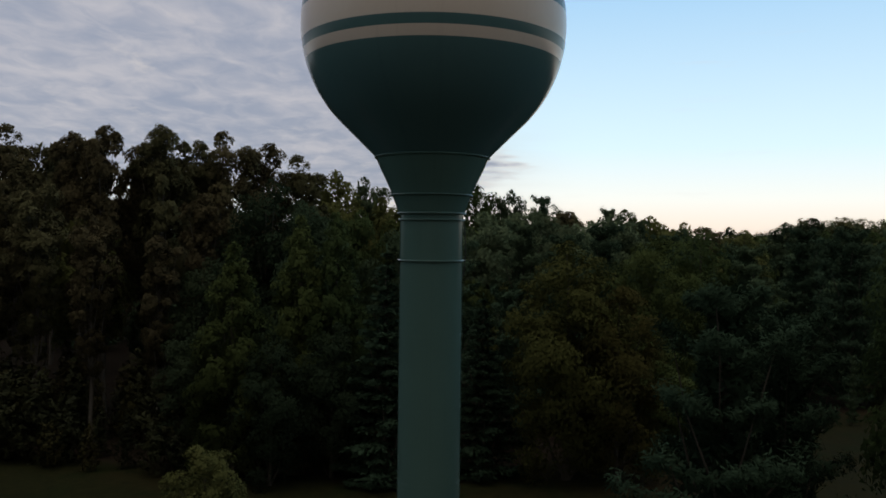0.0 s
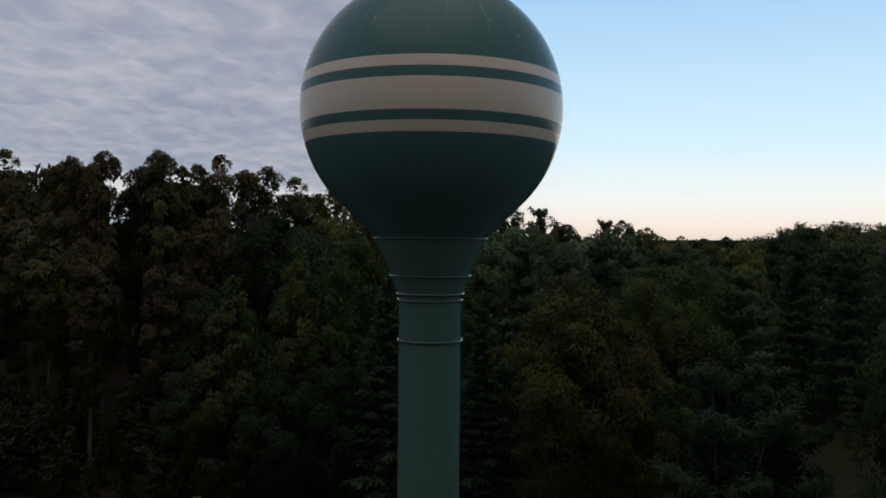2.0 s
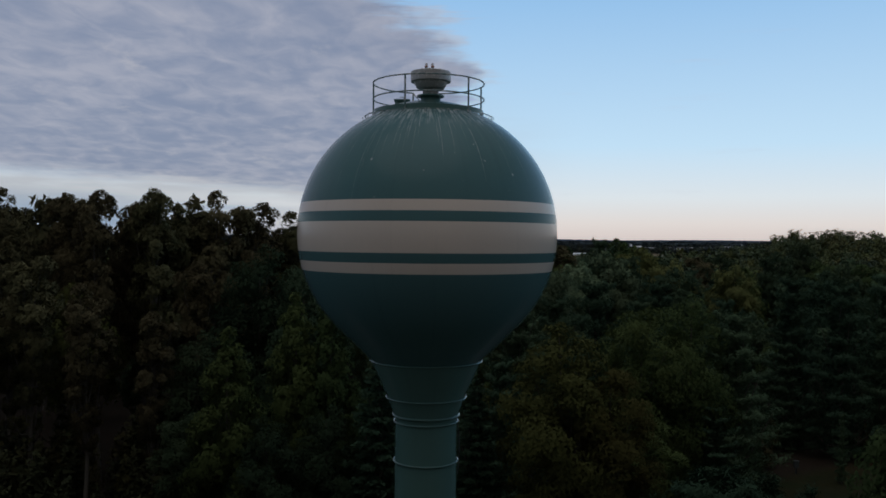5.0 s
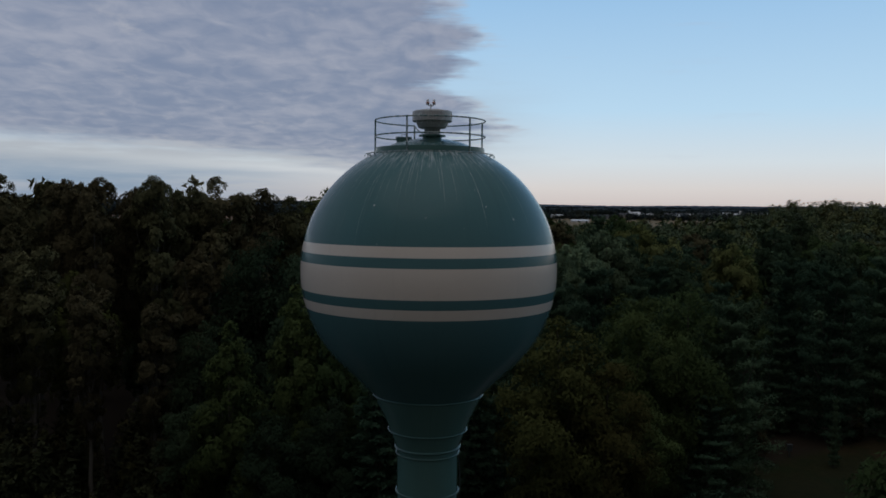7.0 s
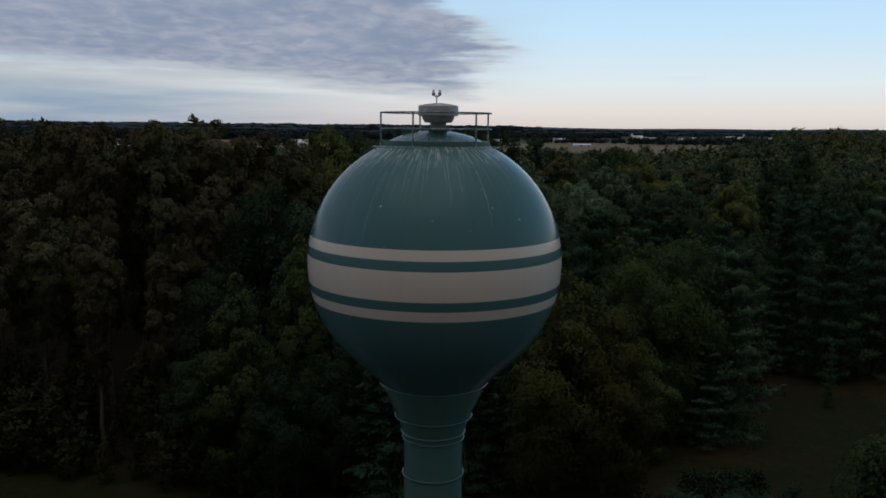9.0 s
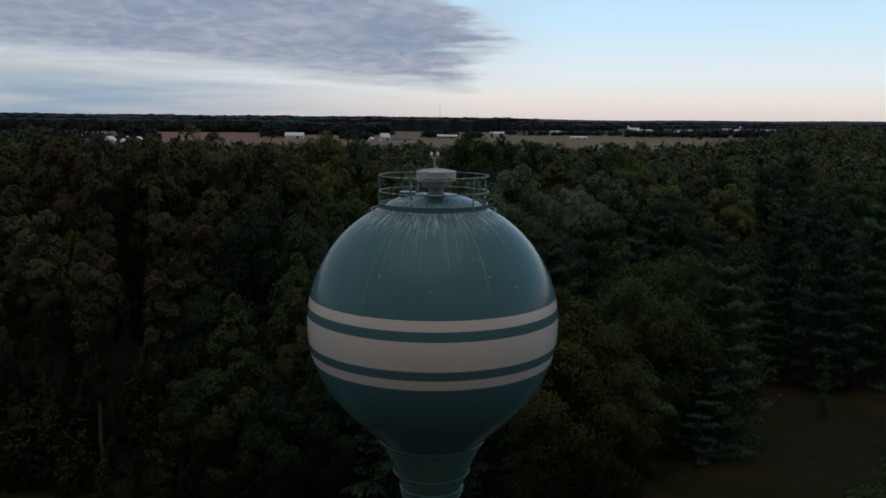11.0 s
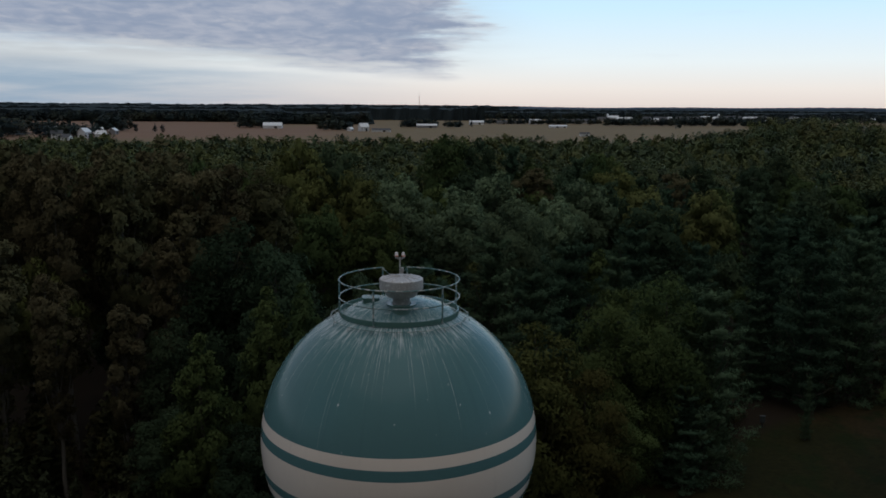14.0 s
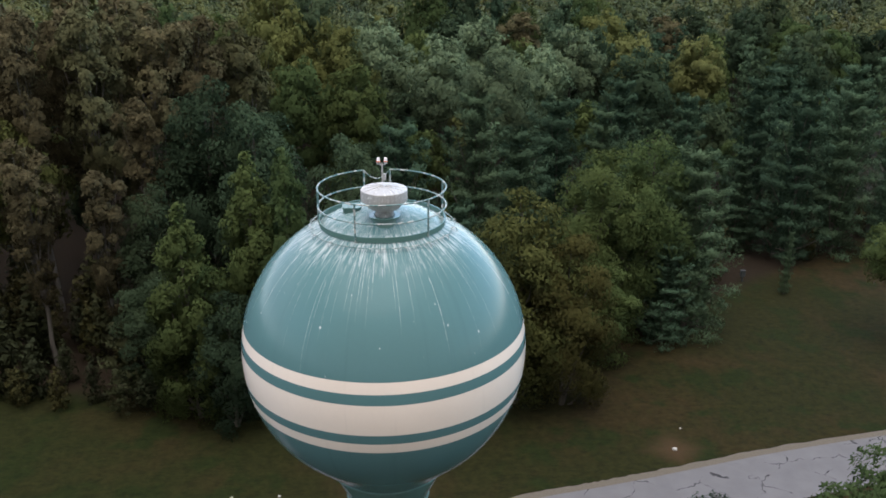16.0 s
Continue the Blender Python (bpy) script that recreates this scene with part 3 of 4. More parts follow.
ROAD = [(-60, 4), (-30, 13), (-8, 21.2), (11, 26.9), (15.9, 27.8), (20.1, 28.7), (30.5, 31.2), (41.9, 33.3), (70, 36), (140, 40)]
tagged(strip_along("road", ROAD, 0.0, 5.6, 0.05, asphalt), "pale grey cracked asphalt lane", "road", kind="structure")
tagged(strip_along("road_verge", ROAD, -0.75, 0.15, 0.02, gravel, 0.07), "sandy gravel edge of the lane", "verge", kind="structure")


def stone(x, y, s, seed):
    rng = np.random.default_rng(seed)
    bm = bmesh.new()
    bmesh.ops.create_icosphere(bm, subdivisions=2, radius=s)
    for v in bm.verts:
        v.co *= 1 + 0.25 * (noise.noise(v.co * 3 / s + Vector((seed, 0, 0))))
        v.co.z *= 0.55
    me = bpy.data.meshes.new("stone")
    bm.to_mesh(me)
    bm.free()
    me.materials.append(pale_stone)
    ob = new("stone", me)
    ob.location = (x, y, 0.4 * s * 0.55)
    ob.rotation_euler = (0, 0, rng.random() * 6)
    return tagged(ob, "pale stone lying in the worn lawn", "stone")


pale_stone = material("pale_limestone", lambda n: n.mix(n.noise(None, 6.0, 5.0), (0.28, 0.27, 0.24), (0.48, 0.46, 0.42)), 0.85)
stone(23.4, 32.4, 0.22, 3)
stone(24.9, 35.4, 0.10, 5)
stone(-11.6, 28.4, 0.14, 7)
stone(-8.1, 28.4, 0.12, 8)


# ---- trees ----
def unit(v):
    return v / (np.linalg.norm(v, axis=1)[:, None] + 1e-9)


def leaf_sprays(C, N, size, rng, aspect=1.5, fold=0.15, along=None, soft=None):
    """One pointed leaf or spray at each centre, and the normals by which it takes the light."""
    n = len(C)
    N = unit(N)
    t = rng.normal(size=(n, 3)) if along is None else along + 0.25 * rng.normal(size=(n, 3))
    t = unit(t - N * (t * N).sum(1)[:, None])
    b = np.cross(N, t)
    s = (size * (0.6 + 0.8 * rng.random(n)))[:, None]
    L, Wd = s * aspect / 2, s / 2
    skew = 0.5 * L * rng.normal(size=(n, 1))
    V = np.stack([C - t * L + b * Wd * 0.6, C - b * Wd + t * skew, C + t * L + N * s * fold], 1)
    soft = N if soft is None else unit(soft)
    flat = np.cross(V[:, 1] - V[:, 0], V[:, 2] - V[:, 0])
    flip = (flat * soft).sum(1) < 0
    V[flip] = V[flip][:, [0, 2, 1]]
    return V.reshape(-1, 3), np.arange(3 * n).reshape(-1, 3), np.repeat(soft, 3, 0)


def gather(pieces):
    """Several sets of leaves as one: vertices, faces, normals."""
    V, F = join([p[:2] for p in pieces])
    return V, F, np.concatenate([p[2] for p in pieces])


def boss_lobes(h, w, clear, style, rng):
    """The rounded masses of a broadleaf crown: centre and radii of each."""
    lobes = []
    span = h - clear
    if style == "round":
        # bosses on an uneven egg, smaller towards its top
        low = clear < 2
        count, mid, half = 20 if low else 16, (clear + h) / 2, span / 2
        p1, p2 = 6.3 * rng.random(), 6.3 * rng.random()
        for i in range(count):
            u = 1 - (1.94 if low else 1.75) * (i + 0.35) / count
            a = 2.4 * i + 0.6 * rng.random()
            q = max(math.sqrt(max(0.0, 1 - u * u)), 0.72 if low and u < 0 else 0.0)
            uneven = 1 + 0.13 * math.sin(2 * a + p1) + 0.10 * math.sin(3 * a + 5 * u + p2)
            r = w * (0.145 + 0.085 * rng.random()) * (0.72 + 0.45 * q)
            x, z = (w / 2 - 0.75 * r) * q * uneven, mid + (half - 0.6 * r) * u * (0.9 + 0.14 * rng.random())
            lobes.append(((x * math.cos(a), x * math.sin(a), z), (r, r, r * (0.72 + 0.25 * rng.random()))))
        lobes.append(((0, 0, mid), (w * 0.26, w * 0.26, half * 0.62)))
    elif style == "upright":
        # leaders that rise together, each with ragged heads along it
        for k in range(7):
            a, lean = k * 0.9 + rng.random() * 0.7, w * (0.10 + 0.30 * rng.random()) if k else 0.0
            top = h * (0.88 + 0.12 * rng.random()) if k else h
            for q in np.linspace(0, 1, 6):
                if rng.random() < 0.25 and q < 0.7:
                    continue
                z = clear + (top - clear) * q
                r = w * (0.055 + 0.105 * math.sin(math.pi * (0.06 + 0.60 * q))) * (0.75 + 0.55 * rng.random())
                o = lean * (0.35 + 0.65 * q)
                lobes.append(((o * math.cos(a) + 0.07 * w * rng.normal(), o * math.sin(a) + 0.07 * w * rng.normal(), z - r), (r, r, r * 1.1)))
    else:  # cone: a broad-based pointed crown
        for i in range(28):
            q = (i + 0.5) / 28
            z = clear + span * 0.93 * q
            env = min(1.0, 0.62 + 1.2 * q) * (1 - q) ** 0.6 * 0.92 + 0.08
            a = i * 2.4 + rng.random() * 0.8
            r = w * 0.115 * (0.65 + 0.6 * env + 0.3 * rng.random())
            rad = max(0.0, w / 2 * env - r * 0.7)
            lobes.append(((rad * math.cos(a), rad * math.sin(a), z), (r, r, r * 1.1)))
        lobes.append(((0, 0, h - w * 0.07), (w * 0.07, w * 0.07, w * 0.09)))
        lobes.append(((0, 0, clear + span * 0.4), (w * 0.26, w * 0.26, span * 0.33)))
    return np.array([c for c, _ in lobes]), np.array([r for _, r in lobes])


def lobed_crown(h, w, clear, style, seed, leaves, size):
    """A broadleaf crown: rounded masses made of clumps, clumps made of leaves. Gives the mesh, normals and masses."""
    rng = np.random.default_rng(seed)
    LC, LR = boss_lobes(h, w, clear, style, rng)
    heart = np.array([0, 0, clear + (h - clear) * 0.42])
    thin = style == "upright"
    # clumps on the outer and upper face of each mass
    per_lobe = 20 if leaves > 10000 else 13 if leaves > 4000 else 8 if leaves > 1500 else 5 if leaves > 300 else 3
    m = per_lobe * len(LC)
    which = np.repeat(np.arange(len(LC)), per_lobe)
    out = unit((LC[which] - heart) * [1, 1, 0.8] + 1e-3)
    d = unit(rng.normal(size=(m, 3)) + 0.75 * out + [0, 0, 0.45])
    CC = LC[which] + d * LR[which] * (0.70 + 0.30 * rng.random((m, 1)))
    CR = LR[which][:, 0] * (0.28 + 0.26 * rng.random(m)) * (1.0 if per_lobe > 6 else 1.5)
    buried = np.zeros(m, bool)
    for k, (c, r) in enumerate(zip(LC, LR)):
        buried |= ((((CC - c) / (r * 0.78)) ** 2).sum(1) < 1) & (which != k)
    CC, CR, d, out = CC[~buried], CR[~buried], d[~buried], out[~buried]
    # leaves over each clump, most on its lit side
    pick = rng.choice(len(CC), leaves, p=CR ** 2 / (CR ** 2).sum())
    e = unit(rng.normal(size=(leaves, 3)) + 0.55 * d[pick] + [0, 0, 0.40])
    C = CC[pick] + e * CR[pick][:, None] * (0.55 + 0.55 * rng.random((leaves, 1)) ** 0.7) * [1, 1, 0.85]
    lit = 0.42 * e + 0.45 * d[pick] + 0.55 * out[pick]
    N = unit(lit) + 0.38 * rng.normal(size=(leaves, 3))
    pieces = [leaf_sprays(C, N, size, rng, 1.5, 0.15, None, unit(lit) + 0.12 * rng.normal(size=(leaves, 3)))]
    # older leaves within close the crown
    ni = int(leaves * (0.07 if thin else 0.14 if leaves > 1500 else 0.22))
    wt = LR[:, 0] * LR[:, 1] * LR[:, 2]
    which = rng.choice(len(LC), ni, p=wt / wt.sum())
    e = unit(rng.normal(size=(ni, 3)))
    C = LC[which] + e * LR[which] * (0.25 + 0.42 * rng.random((ni, 1)))
    pieces.append(leaf_sprays(C, e + 0.2 * rng.normal(size=(ni, 3)) + [0, 0, -0.6], size * (1.6 if thin else 2.4), rng, 1.4, 0.2))
    V, F, S = gather(pieces)
    V[:, 2] = np.maximum(V[:, 2] * h / V[:, 2].max(), 0.15)
    return V, F, S, LC


def plume_crown(h, w, clear, style, seed, leaves, size):
    """A white pine: tiers of long boughs, each a fan of twigs that end in upturned tufts of needles."""
    rng = np.random.default_rng(seed)
    tiers = 10
    C, A, S, tips = [], [], [], []
    blades = 13 if leaves > 4000 else 7 if leaves > 1500 else 4
    twigs = max(2, int(leaves / (tiers * 5.8 * blades)))
    for i in range(tiers):
        q = (i + 0.25 * rng.random()) / tiers
        z = clear + (h - clear - 0.6) * q
        env = min(1.0, 0.74 + 0.9 * q) * (1 - q) ** 0.48 + 0.05
        count = 6 if q < 0.6 else 5
        a0 = rng.random() * 6.3
        for k in range(count):
            a = a0 + 6.283 * k / count + 0.25 * rng.normal()
            L = w / 2 * env * (0.62 + 0.52 * rng.random())
            rise = -0.20 + 0.70 * q + 0.04 * rng.normal()
            go = np.array([math.cos(a), math.sin(a), 0.0])
            side = np.array([-math.sin(a), math.cos(a), 0.0])
            s = (0.03 + 0.97 * (np.arange(twigs) + rng.random(twigs)) / twigs) ** 0.38
            lat = (2 * rng.random(twigs) - 1) * 0.40 * L * (0.30 + 1.5 * s * (1.12 - s))
            P = go * (s * L)[:, None] + side * lat[:, None]
            P[:, 2] = z + rise * s * L + 0.12 * s ** 3 * L - 0.14 * np.abs(lat) + 0.06 * rng.normal(size=twigs)
            axis = unit(go + side * (1.2 * lat / (0.3 * L + 0.1))[:, None] + np.array([0, 0, 0.42]) + 0.15 * rng.normal(size=(twigs, 3)))
            tuft = (0.07 * L + 0.32) * (0.75 + 0.5 * rng.random(twigs))
            n = twigs * blades
            b = unit(0.75 * np.repeat(axis, blades, 0) + 0.75 * rng.normal(size=(n, 3)) * [1, 1, 0.75])
            C.append(np.repeat(P, blades, 0) + b * (np.repeat(tuft, blades) * (0.35 + 0.75 * rng.random(n)))[:, None])
            A.append(b)
            S.append(0.40 * b + 0.45 * go + (b[:, 2:3] * 1.0 - 0.10 + 0.35 * q + 0.45 * (np.repeat(s, blades)[:, None] - 0.6)) * [0, 0, 1])
            tips.append(go * 0.85 * L + np.array([0, 0, z + rise * 0.85 * L + 0.1 * L]))
    C, A, S = np.concatenate(C), np.concatenate(A), np.concatenate(S)
    N = S + 0.45 * rng.normal(size=S.shape)
    pieces = [leaf_sprays(C, N, size * 0.56, rng, 3.2, -0.05, A, S + 0.12 * rng.normal(size=S.shape))]
    # old needles close to the trunk
    ni = int(0.14 * leaves)
    q = rng.random(ni) * 0.92
    rr = w / 2 * (1 - q) ** 0.6 * 0.50 * np.sqrt(rng.random(ni))
    an = rng.random(ni) * 6.283
    Ci = np.stack([rr * np.cos(an), rr * np.sin(an), clear + (h - clear) * q], 1)
    pieces.append(leaf_sprays(Ci, rng.normal(size=(ni, 3)) * 0.3 + Ci * [0.3, 0.3, 0] + [0, 0, -0.5], size * 2.2, rng, 1.4))
    V, F, S = gather(pieces)
    V[:, 2] = np.maximum(V[:, 2] * h / V[:, 2].max(), 0.2)
    return V, F, S, np.array(tips)


def trunk_mesh(h, r, clear, tips, rng, limbs=9):
    z = np.linspace(-0.1, h * 0.9, 9)
    wob = np.cumsum(rng.normal(size=(9, 2)) * 0.012 * h * 0.35, 0)
    wob -= wob[0]
    P = np.c_[wob, z]
    R = r * (1 - np.linspace(0, 1, 9)) ** 0.8 + 0.03
    R[0] *= 1.25
    pieces = [tube(P, R, 8)]
    pick = rng.permutation(len(tips))[:limbs]
    for k in pick:
        t = tips[k]
        z0 = max(clear * 0.8, t[2] - 0.25 * h * (0.6 + 0.8 * rng.random()))
        z0 = min(z0, h * 0.8)
        a = np.array([np.interp(z0, z, P[:, 0]), np.interp(z0, z, P[:, 1]), z0])
        m = (a + t) / 2 + [0, 0, -0.03 * h] + rng.normal(size=3) * 0.2
        r0 = np.interp(z0, z, R) * 0.6
        pieces.append(tube([a, m, t], [r0, r0 * 0.6, 0.03], 6))
    return join(pieces)


def needle_crown(h, w, clear, style, seed, sprays, size):
    """A spruce: whorls of drooping boughs carrying flat sprays of needles."""
    rng = np.random.default_rng(seed)
    whorls = 20
    Cs, Ns, As, boughs = [], [], [], []
    for i in range(whorls):
        q = (i + 0.4 * rng.random()) / whorls
        z = clear + (h - clear) * q
        env = (1 - q) ** 0.85 + 0.03
        count = 8
        a0 = rng.random() * 6.3
        for k in range(count):
            a = a0 + k * 6.283 / count + rng.normal() * 0.25
            L = w / 2 * env * (0.7 + 0.45 * rng.random())
            rise = -0.22 + 0.35 * q
            m = max(4, int(sprays * L / (w * 0.30) / (whorls * count)))
            s = rng.random(m) ** 0.6 * 0.95 + 0.06
            curl = 0.12 * s * s * L
            out = np.stack([np.cos(a) * s * L, np.sin(a) * s * L, z + rise * s * L + curl], 1)
            side = np.array([-math.sin(a), math.cos(a), 0.0])
            lat = rng.normal(size=(m, 1)) * (0.17 * L * (0.35 + 1.1 * s * (1.2 - s)))[:, None]
            C = out + side * lat + rng.normal(size=(m, 3)) * [0.06, 0.06, 0.10] - np.array([0, 0, 0.25]) * np.abs(lat)
            Cs.append(C)
            up = np.array([0, 0, 1.0]) + 0.28 * rng.normal(size=(m, 3))
            Ns.append(up)
            go = np.array([math.cos(a), math.sin(a), rise + 0.35]) + side * np.sign(lat) * 0.7
            As.append(go)
            boughs.append(np.array([math.cos(a) * L * 0.8, math.sin(a) * L * 0.8, z + rise * L * 0.8 + 0.1 * L]))
    top = np.array([[0, 0, h]]) - np.array([[0, 0, 0.25]]) * np.arange(6)[:, None]
    Cs.append(top)
    Ns.append(rng.normal(size=(6, 3)))
    As.append(np.tile([0, 0, 1.0], (6, 1)))
    C, N = np.concatenate(Cs), np.concatenate(Ns)
    pieces = [leaf_sprays(C, N, size, rng, 1.9, -0.18, np.concatenate(As), N * [0.5, 0.5, 0.8] + unit(C * [1, 1, 0]) * 0.5)]
    # shaded old needles along the trunk
    ni = 260 if sprays > 4000 else 120
    q = rng.random(ni) * 0.9
    rr = w / 2 * (1 - q) ** 0.8 * 0.42 * np.sqrt(rng.random(ni))
    an = rng.random(ni) * 6.283
    Ci = np.stack([rr * np.cos(an), rr * np.sin(an), clear + (h - clear) * q], 1)
    pieces.append(leaf_sprays(Ci, rng.normal(size=(ni, 3)) + [0, 0, 1.5], 0.07 * w, rng, 1.4))
    V, F, S = gather(pieces)
    V[:, 2] = np.maximum(V[:, 2] * h / V[:, 2].max(), 0.25)
    return V, F, S, np.array(boughs)


KINDS = {
    # name: (crown, height, width, clear, leaf, species words)
    "maple": ("round", 22, 11.5, 6.5, "maple", "broad green maple tree with rounded crown"),
    "oak": ("round", 22, 11.5, 6.0, "oak", "dark green broadleaf tree with dense crown"),
    "silver": ("round", 25, 12.5, 8.5, "silver", "silvery green maple tree with pale leaf undersides"),
    "brown": ("upright", 30, 10.0, 11.0, "brown", "tall thin tree with browning autumn leaves"),
    "yellow": ("round", 22, 11.0, 6.5, "yellow", "broadleaf tree turning yellow and brown"),
    "edge_maple": ("round", 22, 13.0, -0.8, "maple", "green maple leafy to the ground at the wood's edge"),
    "edge_oak": ("round", 22, 12.5, -0.8, "oak", "dark green broadleaf tree leafy to the ground"),
    "edge_yellow": ("round", 20, 11.5, -0.8, "olive", "yellowing tree leafy to the ground by the lawn"),
    "small_yellow": ("round", 20, 11.5, 0.6, "yellow", "small yellowing tree standing alone on the lawn"),
    "cone": ("cone", 20, 11.5, 0.8, "maple", "pointed green broadleaf tree leafy to the ground"),
    "pine": ("pine", 22, 13.5, 1.2, "pine", "white pine with layered plumes of needles"),
    "dark_pine": ("pine", 22, 13.5, 1.2, "spruce", "dark green pine standing near the water tower"),
    "spruce": ("spruce", 18, 8.5, 0.6, "spruce", "blue-green spruce with drooping boughs"),
}
CROWN = {"round": lobed_crown, "upright": lobed_crown, "cone": lobed_crown, "pine": plume_crown, "spruce": needle_crown}
PROTO = {}


def tree(kind, seed, level, x, y, h, w=1.0, turn=0.0):
    """A tree at (x, y), h metres high; w widens it. level 3 is the finest, then 0, 1, 2. Alike trees share their meshes."""
    style, h0, w0, clear, leaf, words = KINDS[kind]
    key = (kind, seed, level)
    m = pose(x, y, 0, 0, 0, turn) @ Matrix.Diagonal((h / h0 * w, h / h0 * w, h / h0, 1))
    if key in PROTO:
        own = PROTO[key].scale
        return copy_thing(PROTO[key], m @ Matrix.Diagonal((1 / own[0], 1 / own[1], 1 / own[2], 1)))
    rng = np.random.default_rng(seed * 7 + level)
    count, size = ((17000, 0.265), (5800, 0.44), (1500, 0.78), (34000, 0.20))[level]
    V, F, S, tips = CROWN[style](h0, w0, clear, style, seed * 13 + 5, int(count * (0.9 if style == "upright" else 1.0)), size * (1.15 if style == "upright" else 1.0))
    ob = new({"pine": "pine_tree", "spruce": "spruce_tree"}.get(style, "tree"))
    child(link_mesh("crown", V, F, LEAF[leaf], soft=S), ob)
    limbs = ((14, 7, 3, 30), (44, 26, 8, 44))[style == "upright"][level]
    child(link_mesh("trunk", *trunk_mesh(h0, (0.012 if style == "upright" else 0.015) * h0, clear, tips, rng, limbs), PALE_BARK if style == "upright" else BARK, True), ob)
    tagged(ob, words, "tree", "trees of the wood")
    ob.matrix_basis = m
    PROTO[key] = ob
    return ob


# the height to which the wood stands against the sky, by direction from a point low before the tower
EYE = (0.0, -28.7, 19.8)
SKY_DIR = [-0.60, -0.47, -0.42, -0.37, -0.29, -0.245, -0.20, -0.177, -0.137, -0.11, -0.04, 0.06, 0.113, 0.16, 0.25, 0.29, 0.32, 0.35, 0.385, 0.446, 0.60]
SKY_UP = [0.129, 0.127, 0.119, 0.133, 0.127, 0.124, 0.109, 0.098, 0.095, 0.078, 0.067, 0.066, 0.058, 0.050, 0.036, 0.027, 0.014, 0.024, 0.012, 0.031, 0.031]
EDGE = [(-90, 50), (-37.5, 42), (-30, 41), (-22, 39), (-16, 37), (-8, 40), (5, 42), (14, 44), (20, 47), (30, 54), (38, 62), (43, 70), (60, 72), (73, 80), (140, 96)]


def wood_edge(x):
    return float(np.interp(x, [p[0] for p in EDGE], [p[1] for p in EDGE]))


def tallest(x, y):
    d = y - EYE[1]
    return EYE[2] + d * float(np.interp((x - EYE[0]) / d, SKY_DIR, SKY_UP))


taken = []


def plant(kind, spots):
    """Trees that can be told apart: seed, x, y, height and width of each."""
    for seed, x, y, h, w in spots:
        near = y < {"pine": 95, "brown": 78, "silver": 100}.get(kind, 62)
        tree(kind, seed, 3 if y < 10 else 0 if near else 1, x, y, min(h, tallest(x, y) + 0.5) if y > 44 else h, w * 0.9, (41 * x + 17 * y) % 360)
        taken.append((x, y))


plant("brown", [
    (2, -28.0, 70, 31.2, 0.9), (3, -33.5, 71, 31.2, 0.9), (1, -43.5, 72, 31.5, 0.9),
    (1, -35.5, 63, 33.5, 0.8), (2, -24.6, 69, 33.5, 0.85), (3, -40, 68, 33.5, 0.85), (1, -30, 64, 33.5, 0.85), (2, -46.5, 66, 33.5, 0.85),
    (3, -20, 71, 32.5, 0.9), (2, -31.5, 50, 22.5, 0.9), (1, -25.0, 48.5, 20, 0.9), (3, -38.5, 54, 25, 1), (1, -52.5, 64, 33.5, 0.85),
    (2, -15.5, 75, 30.5, 0.9), (3, -42, 49, 20, 1), (2, -49, 56, 26, 1), (3, 26.6, 134, 26, 1.2), (1, 60.5, 154, 26, 1.2),
    (1, -23.5, 58.5, 24.5, 0.8), (1, -43, 59, 27, 0.85)])
plant("yellow", [
    (1, -37.5, 62, 22, 0.8), (1, -22.4, 128, 27, 0.95), (1, -7.6, 114, 27.2, 0.9), (1, -13.9, 115, 25.7, 0.85), (1, -16, 97, 25, 0.8),
    (1, 45.2, 146, 25.7, 1), (1, 45.3, 123, 25, 0.9), (1, 58.7, 128, 25, 0.9), (1, -17, 120, 40, 0.7)])
plant("cone", [
    (1, -8.5, 46.5, 22.3, 0.72), (2, -11.6, 46.5, 22.0, 0.72), (3, -16.0, 40, 19.6, 0.85)])
plant("edge_oak", [
    (1, -12.7, 38.3, 12.5, 0.95), (2, -20, 43, 12, 1), (1, -17.5, 61, 26.2, 0.85), (2, -12.6, 59, 24.0, 0.85), (2, -3.0, 57, 21, 0.8),
    (1, -21.5, 51, 18, 0.8), (1, -8.0, 40.5, 13, 0.9)])
plant("spruce", [
    (1, -3.6, 40, 19.5, 1.05), (1, 4.5, 42, 15.5, 1.1)])
plant("edge_yellow", [
    (1, 11.4, 40.6, 20.0, 0.95), (2, 15.6, 40.0, 16.5, 0.9)])
plant("edge_maple", [
    (1, 27.2, 55, 22.2, 0.80), (2, 21.2, 52.0, 20.6, 0.85), (1, 20.3, 47.5, 11, 1.2)])
plant("pine", [
    (3, 31.6, 54.2, 20.2, 0.95), (1, 28.4, 51.5, 11, 1.25), (2, 1.8, 59, 22.0, 0.95), (1, 14.2, 60, 20.9, 0.95), (2, 11.3, 72, 22.6, 0.9),
    (3, 20.3, 70, 22.3, 0.95), (1, 33.0, 88, 21.2, 1), (1, 49.6, 82, 22.4, 0.85), (2, 51.9, 73.5, 22.4, 0.92), (3, 58.9, 75.5, 22.0, 0.88), (1, 46.2, 77, 14, 0.9), (2, 65.5, 74, 16, 0.9),
    (3, 72, 82, 22, 1), (1, 68, 92, 22.5, 1), (2, 61, 99, 21.4, 1), (2, -58.4, 117, 24.5, 1), (3, 43, 89, 19.0, 0.85),
    (2, 46.6, 62.5, 8, 0.42), (2, 24, 150, 40, 0.7), (3, 38, 150, 40, 0.7), (2, 7.5, 52, 15.5, 0.9), (1, 27.5, 76, 19.5, 0.85)])
plant("dark_pine", [
    (1, 10.4, 0.6, 18.7, 0.95), (3, 13.6, 3.0, 17.6, 0.8)])
